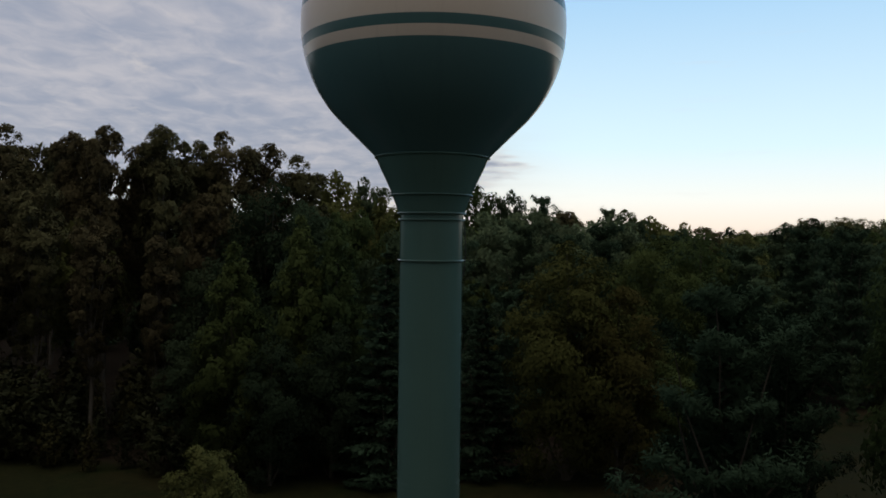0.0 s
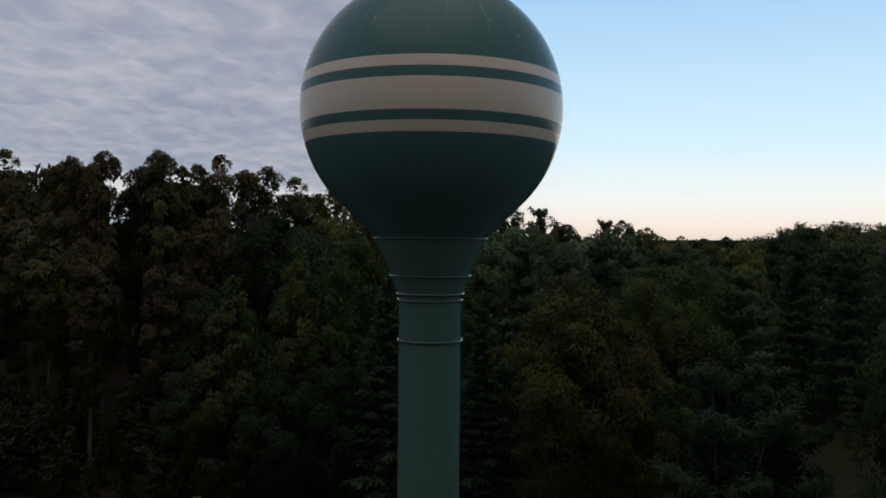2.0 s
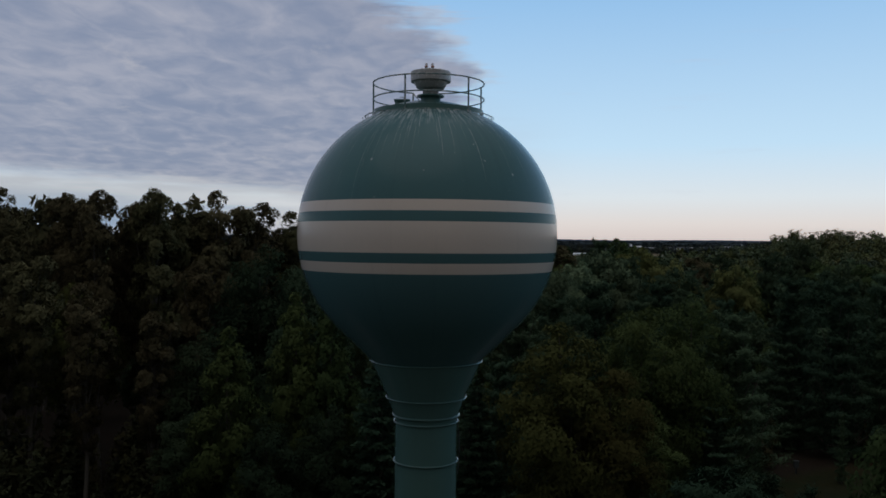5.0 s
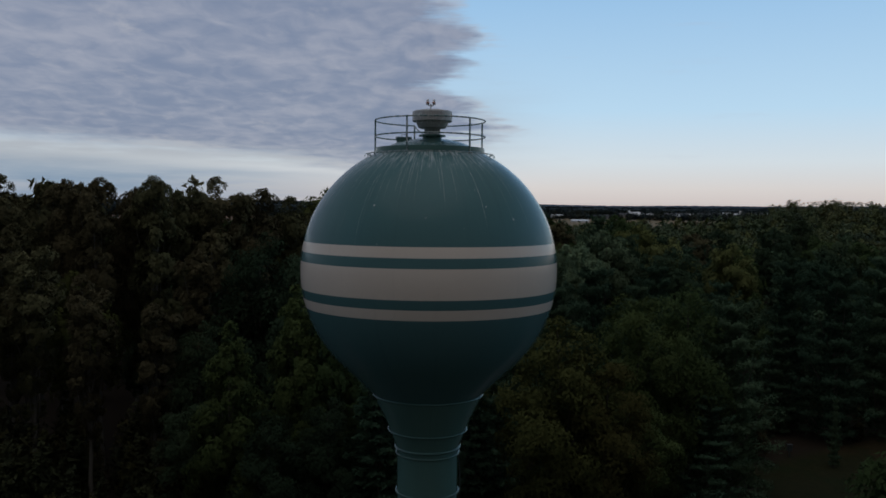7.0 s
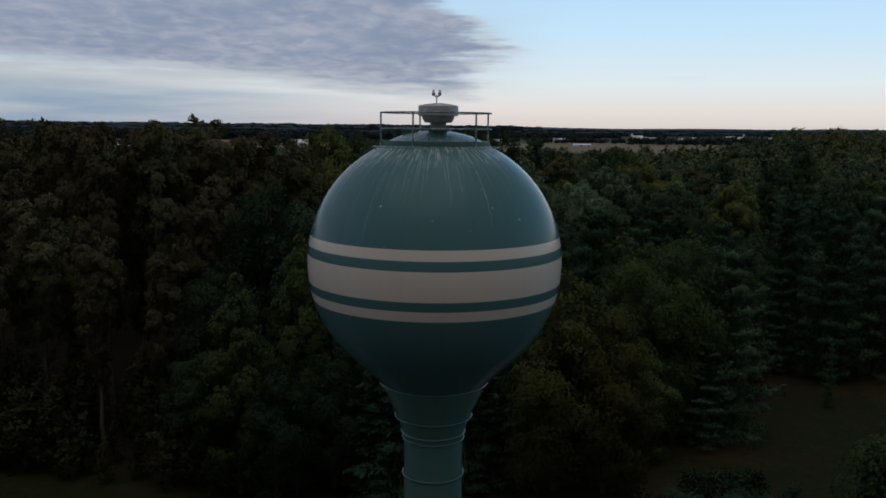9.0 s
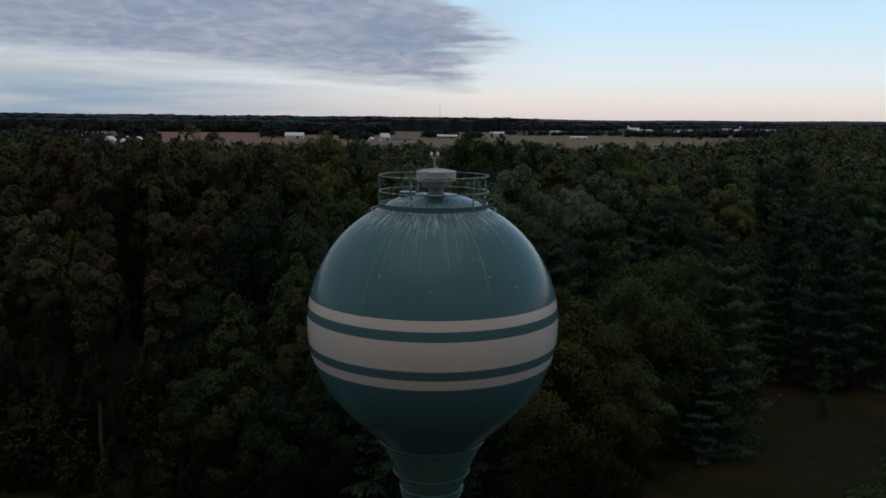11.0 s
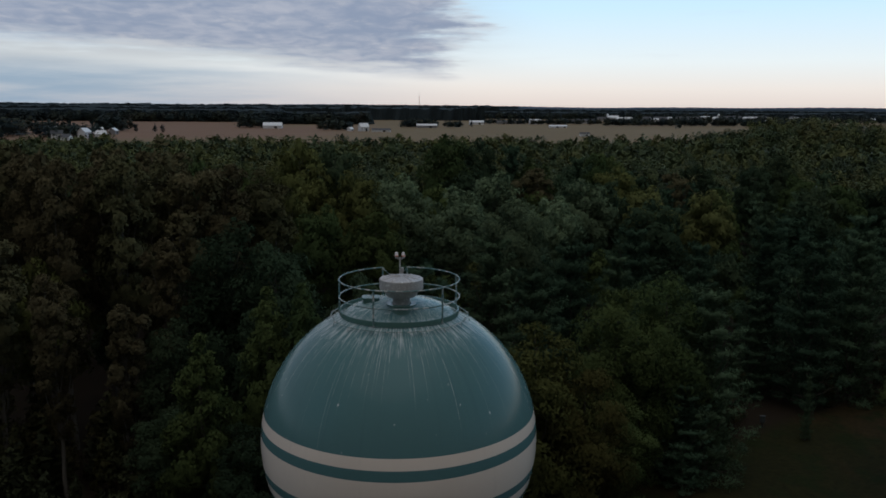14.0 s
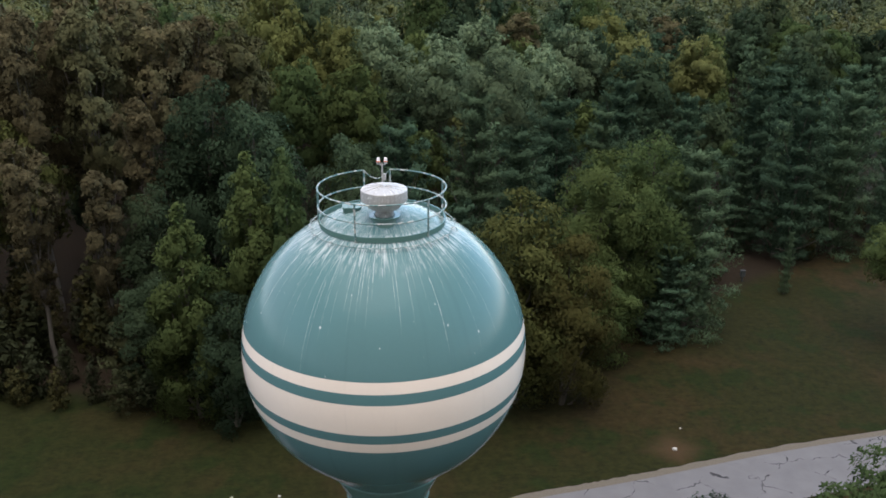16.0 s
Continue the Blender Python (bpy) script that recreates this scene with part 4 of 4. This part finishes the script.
plant("silver", [
    (1, 0.1, 128, 25.5, 1), (2, 9.7, 109, 24.8, 0.95), (1, 17.7, 124, 26.3, 1.1),
    (2, 17, 94, 24.2, 0.95), (1, 33.3, 123, 25.2, 1), (2, 25, 108, 23.5, 0.9)])
plant("oak", [
    (1, 42.5, 112, 22.6, 0.95), (1, 98, 137, 22.7, 1), (2, 70, 112, 22, 0.9), (1, 73.2, 175, 24.2, 0.9), (1, -11.5, 124, 40, 0.7),
    (1, 17, 152, 40, 0.6), (2, 92, 172, 40, 0.8), (1, 80, 158, 40, 0.8)])
plant("maple", [
    (1, -10.6, 90, 24.2, 0.8), (2, -3.4, 87, 23.7, 0.8),
    (1, 88.4, 155, 23.2, 1.1), (2, 88.4, 137, 22.7, 1), (1, 28.2, 150, 27, 0.8), (2, 51.8, 181, 26.4, 0.8), (2, 52.5, 50.5, 14, 1.05),
    (3, 19.6, -0.2, 22.0, 0.84), (1, 10, 150, 40, 0.7), (2, 44, 160, 40, 0.6)])
plant("small_yellow", [
    (2, -11.6, 15, 9, 0.95)])


def species(x, y, rng):
    """What grows where: brown poplars on one side, pines on the other, mixed behind."""
    u = x / (y + 29) + 0.04 * rng.normal()
    if u < -0.17 and y < 120:
        return rng.choice(["brown", "brown", "oak", "brown", "yellow"] if y > 60 else ["oak", "oak", "maple"])
    if u > 0.20 and y < 170:
        return rng.choice(["pine", "pine", "oak", "maple", "pine"])
    return rng.choice(["oak", "maple", "maple", "silver", "yellow", "oak", "pine"])


rng = np.random.default_rng(11)
tall = list(taken)
for _ in range(6000):
    y = 44 + (165 - 44) * rng.random() ** 0.8
    half = 0.60 * (y + 29) + 6
    x = (2 * rng.random() - 1) * half
    gap = 5.6 if y < 110 else 7.6
    clear_of = 7.2 if y < 105 else gap
    if y < wood_edge(x) + 3 or any((x - a) ** 2 + (y - b) ** 2 < gap * gap for a, b in taken) or any((x - a) ** 2 + (y - b) ** 2 < clear_of ** 2 for a, b in tall):
        continue
    kind = str(species(x, y, rng))
    h = min(27.0 * (0.66 + 0.30 * rng.random()) if y > 125 else (13.0 if y < 85 else 16.5) * (0.7 + 0.3 * rng.random()), tallest(x, y) + 0.3 - 5.0 * rng.random() ** 2)
    if y < 60 and x < -16:
        h = 7 + 5 * rng.random()
    if kind == "brown":
        h = min(32.0 * (0.85 + 0.2 * rng.random()), tallest(x, y) + 0.6 - 1.8 * rng.random())
    taken.append((x, y))
    seeds = {"maple": 2, "oak": 2, "silver": 2, "brown": 3, "yellow": 1, "pine": 3}[kind]
    tree(kind, 1 + int(rng.integers(seeds)), 1 if y < 70 else 2, x, y, max(h, 7), 0.58 + 0.2 * rng.random(), 360 * rng.random())


# ---- the wood farther off, and belts of trees to the skyline ----
def far_leaf(name, dark, light):
    def build(n):
        tint = n.add("ShaderNodeAttribute")
        tint.attribute_name = "tint"
        leaf = n.add("ShaderNodeNewGeometry").outputs["Random Per Island"]
        c = n.mix(n.math("MULTIPLY_ADD", leaf, 0.3, 0.45), dark, light)
        r = n.add("ShaderNodeValToRGB")
        n.link(tint.outputs["Fac"], r.inputs[0])
        stops = [(0.0, (0.55, 0.62, 0.62)), (0.35, (0.9, 1.0, 0.85)), (0.6, (1.15, 1.1, 0.8)), (0.8, (1.35, 1.2, 0.75)), (1.0, (1.25, 1.0, 0.75))]
        while len(r.color_ramp.elements) < len(stops):
            r.color_ramp.elements.new(0.5)
        for e, (p, col) in zip(r.color_ramp.elements, stops):
            e.position, e.color = p, (*col, 1)
        return n.mix(1.0, c, r.outputs[0], "MULTIPLY")
    return material(name, build, 0.7, 0.1)


far_mat = far_leaf("mixed_woodland_leaves", (0.032, 0.045, 0.025), (0.088, 0.106, 0.054))
# darker copy of the woodland leaves: shade under the trees is in the colour
shrub_mat = far_leaf("shade_darkened_shrub_leaves", (0.012, 0.014, 0.008), (0.040, 0.042, 0.021))
# blue-grey rather than leaf green: distance haze is put into the colour
belt_mat = far_leaf("haze_tinted_woodland", (0.022, 0.030, 0.035), (0.046, 0.060, 0.066))


def stuff_of_trees(name, spots, models, mat, label, seed, wide=1.0):
    """Many far trees, each a turned and scaled model, as one object."""
    rng = np.random.default_rng(seed)
    Vs, Fs, Ss, Ts, base = [], [], [], [], 0
    for x, y, h in spots:
        V, F, S, h0 = models[int(rng.integers(len(models)))]
        a, s = rng.random() * 6.28, h / h0
        w = s * wide * (0.7 + 0.3 * rng.random())
        c, q = math.cos(a), math.sin(a)
        P = np.stack([(V[:, 0] * c - V[:, 1] * q) * w + x, (V[:, 0] * q + V[:, 1] * c) * w + y, V[:, 2] * s], 1)
        Vs.append(P)
        Ss.append(np.stack([S[:, 0] * c - S[:, 1] * q, S[:, 0] * q + S[:, 1] * c, S[:, 2]], 1))
        Fs.append(F + base)
        base += len(V)
        Ts.append(np.full(len(V), rng.random()))
    ob = link_mesh(name, np.concatenate(Vs), np.concatenate(Fs), mat, soft=np.concatenate(Ss))
    at = ob.data.attributes.new("tint", "FLOAT", "POINT")
    at.data.foreach_set("value", np.concatenate(Ts).astype(np.float32))
    return tagged(ob, label, "woodland", kind="stuff")


def far_model(kind, seed, count, size):
    style, h0, w0, clear, leaf, words = KINDS[kind]
    V, F, S, _ = CROWN[style](h0, w0, clear, style, seed, count, size)
    return V, F, S, h0


# low growth under the edge of the wood
shrubs = []
for _ in range(110):
    x = -75 + 160 * rng.random()
    y = wood_edge(x) + 1.0 + 20 * rng.random() ** 1.4
    shrubs.append((x, y, 2.6 + 4.0 * rng.random() ** 1.5))
shrub_models = [far_model(k, 20 + i, 560, 0.82) for i, k in enumerate(("cone", "edge_oak", "cone"))]
for _ in range(80):
    x = -64 + 46 * rng.random()
    shrubs.append((x, wood_edge(x) + 1.5 + 22 * rng.random() ** 1.3, 4.0 + 5.0 * rng.random()))
stuff_of_trees("undergrowth", shrubs, shrub_models, shrub_mat, "undergrowth of shrubs and saplings, coloured dark for the shade under the trees", 9)

spots = []
for _ in range(60000):
    y = 160 + (450 - 160) * math.sqrt(rng.random())
    half = 0.60 * (y + 29) + 8
    x = (2 * rng.random() - 1) * half
    spots.append((x, y))
cells, keep = set(), []
for x, y in spots:
    g = 8.4 if y < 260 else 10.0
    c = (round(x / g), round(y / g), y < 260)
    if c in cells:
        continue
    cells.add(c)
    knoll = 17.0 * math.exp(-((x - 205) / 45) ** 2 - ((y - 375) / 60) ** 2)
    keep.append((x, y, min(22.0 * (0.72 + 0.32 * rng.random()) + knoll, max(12.0, tallest(x, y) - 0.5 - 3 * rng.random() + (2.0 if knoll > 3 else 0.0)))))
behind = []
# unseen trees added behind and beside the camera, to block low sky light
for _ in range(900):
    a, r = radians(115 + 310 * rng.random()), 62 + 75 * rng.random() ** 0.8
    x, y = r * math.cos(a + math.pi / 2 - 1.92), r * math.sin(a + math.pi / 2 - 1.92) - 8
    if y > -48 and abs(x) < 0.62 * (y + 29) + 22 or y > 60:
        continue
    c = (round(x / 8), round(y / 8), "ring")
    if c not in cells:
        cells.add(c)
        behind.append((x, y, 17 + 6 * rng.random()))
# more unseen rows added at both sides to shade the lawn
for _ in range(110):
    y = -45 + 95 * rng.random()
    behind.append((-(0.56 * max(y + 29, 0) + 26 + 26 * rng.random()), y, 20 + 6 * rng.random()))
    behind.append((0.60 * max(y + 29, 0) + 30 + 26 * rng.random(), y, 18 + 6 * rng.random()))
near = [s for s in keep if s[1] < 260 or s[2] > 25 and s[0] > 150]
far = [s for s in keep if not (s[1] < 260 or s[2] > 25 and s[0] > 150)]
models_a = [far_model(k, 40 + i, 1250, 0.52) for i, k in enumerate(("oak", "maple", "silver", "yellow", "oak", "pine"))]
models_b = [far_model(k, 60 + i, 230, 1.15) for i, k in enumerate(("oak", "maple", "silver", "yellow"))]
models_d = [far_model(k, 70 + i, 210, 1.5) for i, k in enumerate(("edge_oak", "edge_maple"))]
stuff_of_trees("clearing_wood", behind, models_d, far_mat, "added unseen wood round the tower that blocks low sky light", 6)
stuff_of_trees("woodland", near, models_a, far_mat, "mixed autumn woodland of green and yellowing crowns", 3)
stuff_of_trees("far_woodland", far, models_b, far_mat, "far edge of the mixed wood before the fields", 4)


def belt(y0, y1, x0, x1, h, step, seed):
    r = np.random.default_rng(seed)
    out = []
    for x in np.arange(x0, x1, step * 0.55):
        out.append((x + r.normal() * step * 0.4, y0 + (y1 - y0) * r.random(), h * (0.75 + 0.4 * r.random())))
    return out


models_c = [far_model(k, 80 + i, 80, 2.8) for i, k in enumerate(("edge_oak", "edge_maple"))]
rows = []
rows += belt(1760, 1800, -1350, -270, 22, 9, 1) + belt(1590, 1620, -280, -60, 22, 7, 11) + belt(1600, 1640, 405, 800, 16, 7, 3)
rows += belt(2350, 2380, 150, 1900, 18, 14, 4) + belt(1900, 1960, 640, 1300, 17, 11, 6)
# round the farmsteads
rows += belt(880, 1080, -640, -420, 19, 5, 31) + belt(790, 830, -470, -385, 17, 4, 21) + belt(900, 960, -385, -345, 17, 6, 22) + belt(860, 890, -362, -346, 16, 5, 23)
rows += belt(1130, 1200, -410, -375, 22, 4, 24) + belt(1230, 1260, -112, -72, 16, 4, 25) + belt(1410, 1440, 10, 66, 15, 4, 26)
rows += belt(1420, 1440, 85, 108, 13, 4, 27) + belt(1330, 1380, -250, -215, 20, 5, 28) + belt(1690, 1740, 180, 420, 13, 9, 29)
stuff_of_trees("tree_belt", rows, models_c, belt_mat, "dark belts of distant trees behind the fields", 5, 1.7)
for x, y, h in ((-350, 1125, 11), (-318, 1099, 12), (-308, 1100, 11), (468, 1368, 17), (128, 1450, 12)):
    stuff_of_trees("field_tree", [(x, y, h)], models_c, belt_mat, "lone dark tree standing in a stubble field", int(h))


def canopy(x0, x1, y0, y1, h, seed):
    """The closed roof of a far wood, seen from above and from its edge."""
    nx, ny = int((x1 - x0) / 7), 14
    r = np.random.default_rng(seed)
    X, Y = np.meshgrid(np.linspace(x0, x1, nx), np.linspace(0, 1, ny))
    crown = r.random((ny, nx))
    crown = (crown + np.roll(crown, 1, 1) + 0.5 * np.roll(crown, 1, 0)) / 2.5
    wave = 0.5 + 0.25 * np.sin(X / 61 + seed) + 0.25 * np.sin(X / 23 + 2 * seed)
    Z = h * (0.74 + 0.30 * crown + 0.10 * wave)
    Z[0], Z[-1] = -1.0, -1.0
    Z[:, 0], Z[:, -1] = -1.0, -1.0
    D = y0 + (y1 - y0) * np.maximum(Y - 1 / (ny - 1), 0) + 14 * wave + 3 * r.normal(size=X.shape)
    V = np.stack([X + 2 * r.normal(size=X.shape), D, Z], -1).reshape(-1, 3)
    j, i = np.meshgrid(np.arange(ny - 1), np.arange(nx - 1), indexing="ij")
    k = (j * nx + i).ravel()
    F = np.stack([k, k + 1, k + nx + 1, k + nx], 1)
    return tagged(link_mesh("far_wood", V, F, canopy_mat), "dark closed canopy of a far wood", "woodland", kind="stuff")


# the blue-grey of far haze is put into the canopy colour
canopy_mat = material("haze_tinted_canopy", lambda n: n.mix(n.noise(n.add("ShaderNodeTexCoord").outputs["Object"], 0.05, 5.0, 0.7), (0.018, 0.026, 0.030), (0.042, 0.055, 0.060)), 0.9, 0.05)
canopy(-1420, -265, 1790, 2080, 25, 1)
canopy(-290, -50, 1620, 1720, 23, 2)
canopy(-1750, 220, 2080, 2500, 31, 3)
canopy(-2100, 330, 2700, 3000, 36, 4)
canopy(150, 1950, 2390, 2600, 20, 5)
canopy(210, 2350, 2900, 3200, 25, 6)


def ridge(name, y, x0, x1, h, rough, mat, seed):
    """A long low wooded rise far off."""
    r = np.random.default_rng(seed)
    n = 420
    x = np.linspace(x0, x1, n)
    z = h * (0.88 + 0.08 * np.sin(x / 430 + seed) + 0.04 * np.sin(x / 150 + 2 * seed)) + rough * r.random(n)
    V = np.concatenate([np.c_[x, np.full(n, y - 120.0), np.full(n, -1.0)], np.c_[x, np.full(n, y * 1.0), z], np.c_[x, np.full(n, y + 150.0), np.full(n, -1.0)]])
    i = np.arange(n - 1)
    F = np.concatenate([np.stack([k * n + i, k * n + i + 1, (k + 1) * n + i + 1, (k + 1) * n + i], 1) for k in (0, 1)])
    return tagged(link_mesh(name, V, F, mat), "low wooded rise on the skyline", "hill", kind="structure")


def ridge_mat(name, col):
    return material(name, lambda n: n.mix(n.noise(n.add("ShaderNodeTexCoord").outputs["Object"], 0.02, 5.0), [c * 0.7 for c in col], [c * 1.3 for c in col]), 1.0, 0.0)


# farther ridges are paler and bluer: air haze is put into their colour
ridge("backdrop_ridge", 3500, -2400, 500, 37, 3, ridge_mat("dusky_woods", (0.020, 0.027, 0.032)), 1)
ridge("backdrop_ridge", 3700, 300, 2600, 31, 3, ridge_mat("haze_tinted_woods", (0.040, 0.055, 0.075)), 3)
ridge("backdrop_ridge_far", 4600, -2900, 2900, 38, 2, ridge_mat("strong_haze_tinted_woods", (0.085, 0.115, 0.160)), 2)


# ---- distant farmsteads ----
white_board = material("white_painted_boards", lambda n: n.mix(n.noise(n.add("ShaderNodeTexCoord").outputs["Object"], 0.8, 4.0), (0.60, 0.61, 0.62), (0.78, 0.78, 0.78)), 0.6)
grey_board = material("grey_weathered_boards", lambda n: n.mix(n.noise(n.add("ShaderNodeTexCoord").outputs["Object"], 0.8, 4.0), (0.18, 0.18, 0.18), (0.32, 0.31, 0.30)), 0.8)
white_roof = material("white_metal_roof", lambda n: n.mix(n.noise(n.add("ShaderNodeTexCoord").outputs["Object"], 0.5, 3.0), (0.62, 0.64, 0.66), (0.80, 0.80, 0.80)), 0.4)
dark_roof = material("dark_shingle_roof", lambda n: n.mix(n.noise(n.add("ShaderNodeTexCoord").outputs["Object"], 1.5, 3.0), (0.06, 0.065, 0.07), (0.13, 0.13, 0.14)), 0.9)
pane_dark = material("dark_window_glass", lambda n: n.mix(n.noise(None, 2.0), (0.02, 0.025, 0.03), (0.05, 0.055, 0.06)), 0.1, 0.5)


def gable(length, width, wall, rise, eave=0.5, thick=0.35):
    """Roof slabs of a gable, ridge along x, as quads."""
    x, y, z0, z1 = length / 2 + eave, width / 2 + eave, wall - 0.3, wall + rise
    V = []
    for dz in (0, thick):
        V += [(-x, -y, z0 + dz), (x, -y, z0 + dz), (x, 0, z1 + dz), (-x, 0, z1 + dz), (-x, y, z0 + dz), (x, y, z0 + dz)]
    F = [(0, 1, 2, 3), (3, 2, 5, 4), (9, 8, 7, 6), (10, 11, 8, 9), (0, 6, 7, 1), (4, 5, 11, 10), (0, 3, 9, 6), (3, 4, 10, 9), (1, 7, 8, 2), (2, 8, 11, 5)]
    return np.array(V, float), np.array(F)


def gable_walls(length, width, wall, rise):
    x, y = length / 2, width / 2
    V = [(-x, -y, -0.2), (x, -y, -0.2), (x, y, -0.2), (-x, y, -0.2), (-x, -y, wall), (x, -y, wall), (x, y, wall), (-x, y, wall), (-x, 0, wall + rise), (x, 0, wall + rise)]
    F = [(0, 1, 5, 4), (2, 3, 7, 6), (1, 2, 6, 5), (3, 0, 4, 7), (5, 6, 9, 9), (7, 4, 8, 8)]
    bm = bmesh.new()
    vs = [bm.verts.new(v) for v in V]
    for f in F:
        bm.faces.new([vs[i] for i in dict.fromkeys(f)])
    me = bpy.data.meshes.new("wall")
    bm.to_mesh(me)
    bm.free()
    return me


def farm_building(name, label, x, y, turn, length, width, wall, rise, wall_mat, roof_mat, windows=0, door=True):
    ob = new(name)
    ob.matrix_basis = pose(x, y, 0, 0, 0, turn)
    me = gable_walls(length, width, wall, rise)
    me.materials.append(wall_mat)
    child(new("wall", me), ob)
    child(link_mesh("roof", *gable(length, width, wall, rise), roof_mat), ob)
    if door:
        child(link_mesh("door", *box(length * 0.18, -width / 2 - 0.06, wall * 0.36, min(4.0, length * 0.2), 0.12, wall * 0.72), pane_dark), ob)
    for i in range(windows):
        px = -length / 2 + (i + 0.5) * length / windows
        for pz in ((wall * 0.3, wall * 0.72) if wall > 4.5 else (wall * 0.55,)):
            child(link_mesh("window", *box(px, -width / 2 - 0.05, pz, 1.0, 0.1, 1.4), pane_dark), ob)
    return tagged(ob, label, "building", "distant farm buildings")


WHS = "tall white gabled farmhouse with white metal roof"
WH, GR = "white boarded farmhouse with dark roof by the fields", "low grey farm shed with dark roof"
farm_building("farmhouse", WHS, -372, 910, 15, 12, 9, 7.5, 4.5, white_board, white_roof, 3)
farm_building("farmhouse", WHS, -335, 896, 75, 11, 9, 7.0, 4.0, white_board, white_roof, 3)
farm_building("farmhouse", WHS, -316, 892, -10, 10, 8, 5.0, 3.5, white_board, white_roof, 2)
farm_building("farmhouse", WH, -352, 866, 20, 11, 9, 6.0, 3.5, white_board, dark_roof, 3)
farm_building("farmhouse", WH, -336, 850, -15, 9, 7, 3.4, 2.6, white_board, dark_roof, 2)
farm_building("farmhouse", WH, -341, 912, 70, 10, 9, 6.5, 3.5, white_board, dark_roof, 3)
farm_building("farmhouse", WH, -366, 1022, 10, 15, 9, 5.0, 3.2, white_board, white_roof, 3)
farm_building("shed", "small pale farm shed with grey roof", -347, 1026, 80, 9, 8, 4.5, 3.0, grey_board, white_roof, 1)
farm_building("barn", "long white metal barn beside the stubble field", -197, 1318, 2, 29, 16, 4.5, 4.5, white_board, white_roof)
farm_building("farmhouse", "white gabled farmhouse with grey wing", -50, 1205, 25, 13, 10, 6.0, 5.0, white_board, white_roof, 3)
farm_building("shed", "long low white farm shed", -24, 1178, -5, 26, 8, 2.8, 1.6, white_board, dark_roof)
farm_building("farmhouse", WH, -70, 1215, 60, 8, 6, 3.0, 2.0, white_board, white_roof, 1)
farm_building("trailer", "small white field shed with dark roof", 238, 1041, 0, 12.0, 5.0, 3.2, 1.4, white_board, dark_roof)
farm_building("shed", GR, 48, 1392, 0, 34, 9, 4.0, 2.4, grey_board, white_roof)
for x, y, L, w, r, white in ((158, 1676, 28, 4.5, 3.0, 1), (214, 1716, 20, 4, 2.5, 0), (285, 1722, 24, 6, 4.0, 1), (242, 1735, 40, 4, 3.0, 0), (276, 1452, 20, 2.6, 1.6, 1), (290, 1456, 14, 2.6, 1.6, 1),
                             (330, 1745, 30, 4, 2.5, 0), (372, 1800, 26, 5, 3, 0), (420, 1850, 44, 6, 3, 0), (574, 2214, 30, 8, 5, 1), (540, 2190, 26, 6, 4, 0), (652, 2096, 60, 8, 4, 0), (760, 2150, 70, 9, 3, 0),
                             (822, 2208, 24, 9, 4, 1), (905, 2260, 80, 9, 4, 0), (1020, 2330, 60, 9, 3, 0), (1134, 2404, 34, 8, 4, 1), (1230, 2470, 90, 10, 4, 0), (1400, 2560, 40, 9, 4, 1), (1550, 2640, 30, 9, 4, 1), (-106, 1640, 16, 4, 3, 1)):
    farm_building("shed", "white metal farm building far across the fields" if white else "grey farm building far across the fields", x, y, 8 * math.sin(x), L, 12, w, r, white_board if white else grey_board, white_roof if white else dark_roof)

town = np.random.default_rng(17)
for i in range(26):
    x = 520 + 46 * i + 30 * town.random()
    y = 1990 + 0.42 * (x - 520) + 160 * town.random()
    white = town.random() < 0.6
    farm_building("shed", "white metal farm building far across the fields" if white else "grey farm building far across the fields", x, y, 20 * town.random() - 10, 18 + 34 * town.random(), 12,
                  5 + 4 * town.random(), 2.5 + 2 * town.random(), white_board if white else grey_board, white_roof if white else dark_roof)


def silo(x, y, r, h):
    ob = new("silo")
    ob.location = (x, y, 0)
    child(link_mesh("shaft", *lathe([(r, -0.2), (r, h)], 20), white_board, True), ob)
    child(link_mesh("dome", *lathe([(r, h), (r * 0.8, h + r * 0.6), (r * 0.3, h + r * 0.95), (0.05, h + r)], 20), white_roof, True), ob)
    return tagged(ob, "tall white farm silo with domed top", "silo", "distant farm buildings")


silo(566, 2240, 3, 15)
silo(868, 2230, 3, 16)


def radio_mast(x, y, h):
    ob = new("radio_mast")
    ob.location = (x, y, 0)
    for k in range(3):
        a = k * 2.094
        child(link_mesh("leg", *tube([(2.2 * math.cos(a), 2.2 * math.sin(a), 0), (1.6 * math.cos(a), 1.6 * math.sin(a), h * 0.5), (0.8 * math.cos(a), 0.8 * math.sin(a), h)], [0.5, 0.45, 0.35], 5), grey_board), ob)
    for i in range(1, 12):
        z, r = h * i / 12, 2.2 - 1.4 * i / 12
        child(link_mesh("brace", *ring(r, z, 0.2, 9), grey_board), ob)
    return tagged(ob, "slender steel radio mast on the skyline", "mast")


radio_mast(110, 4400, 96)


def utility_box(x, y):
    """A dark metal cabinet on a short post at the edge of the lawn."""
    ob = new("utility_box")
    ob.location = (x, y, 0)
    child(link_mesh("post", *box(0, 0, 0.35, 0.14, 0.14, 0.8), dark_rubber), ob)
    child(link_mesh("cabinet", *box(0, 0, 1.05, 0.55, 0.35, 0.75, 0.03), dark_rubber), ob)
    child(link_mesh("cap", *box(0, 0, 1.45, 0.62, 0.42, 0.05), dark_rubber), ob)
    return tagged(ob, "small dark metal utility box on a post beside the pines", "utility box")


utility_box(43.3, 66.5)
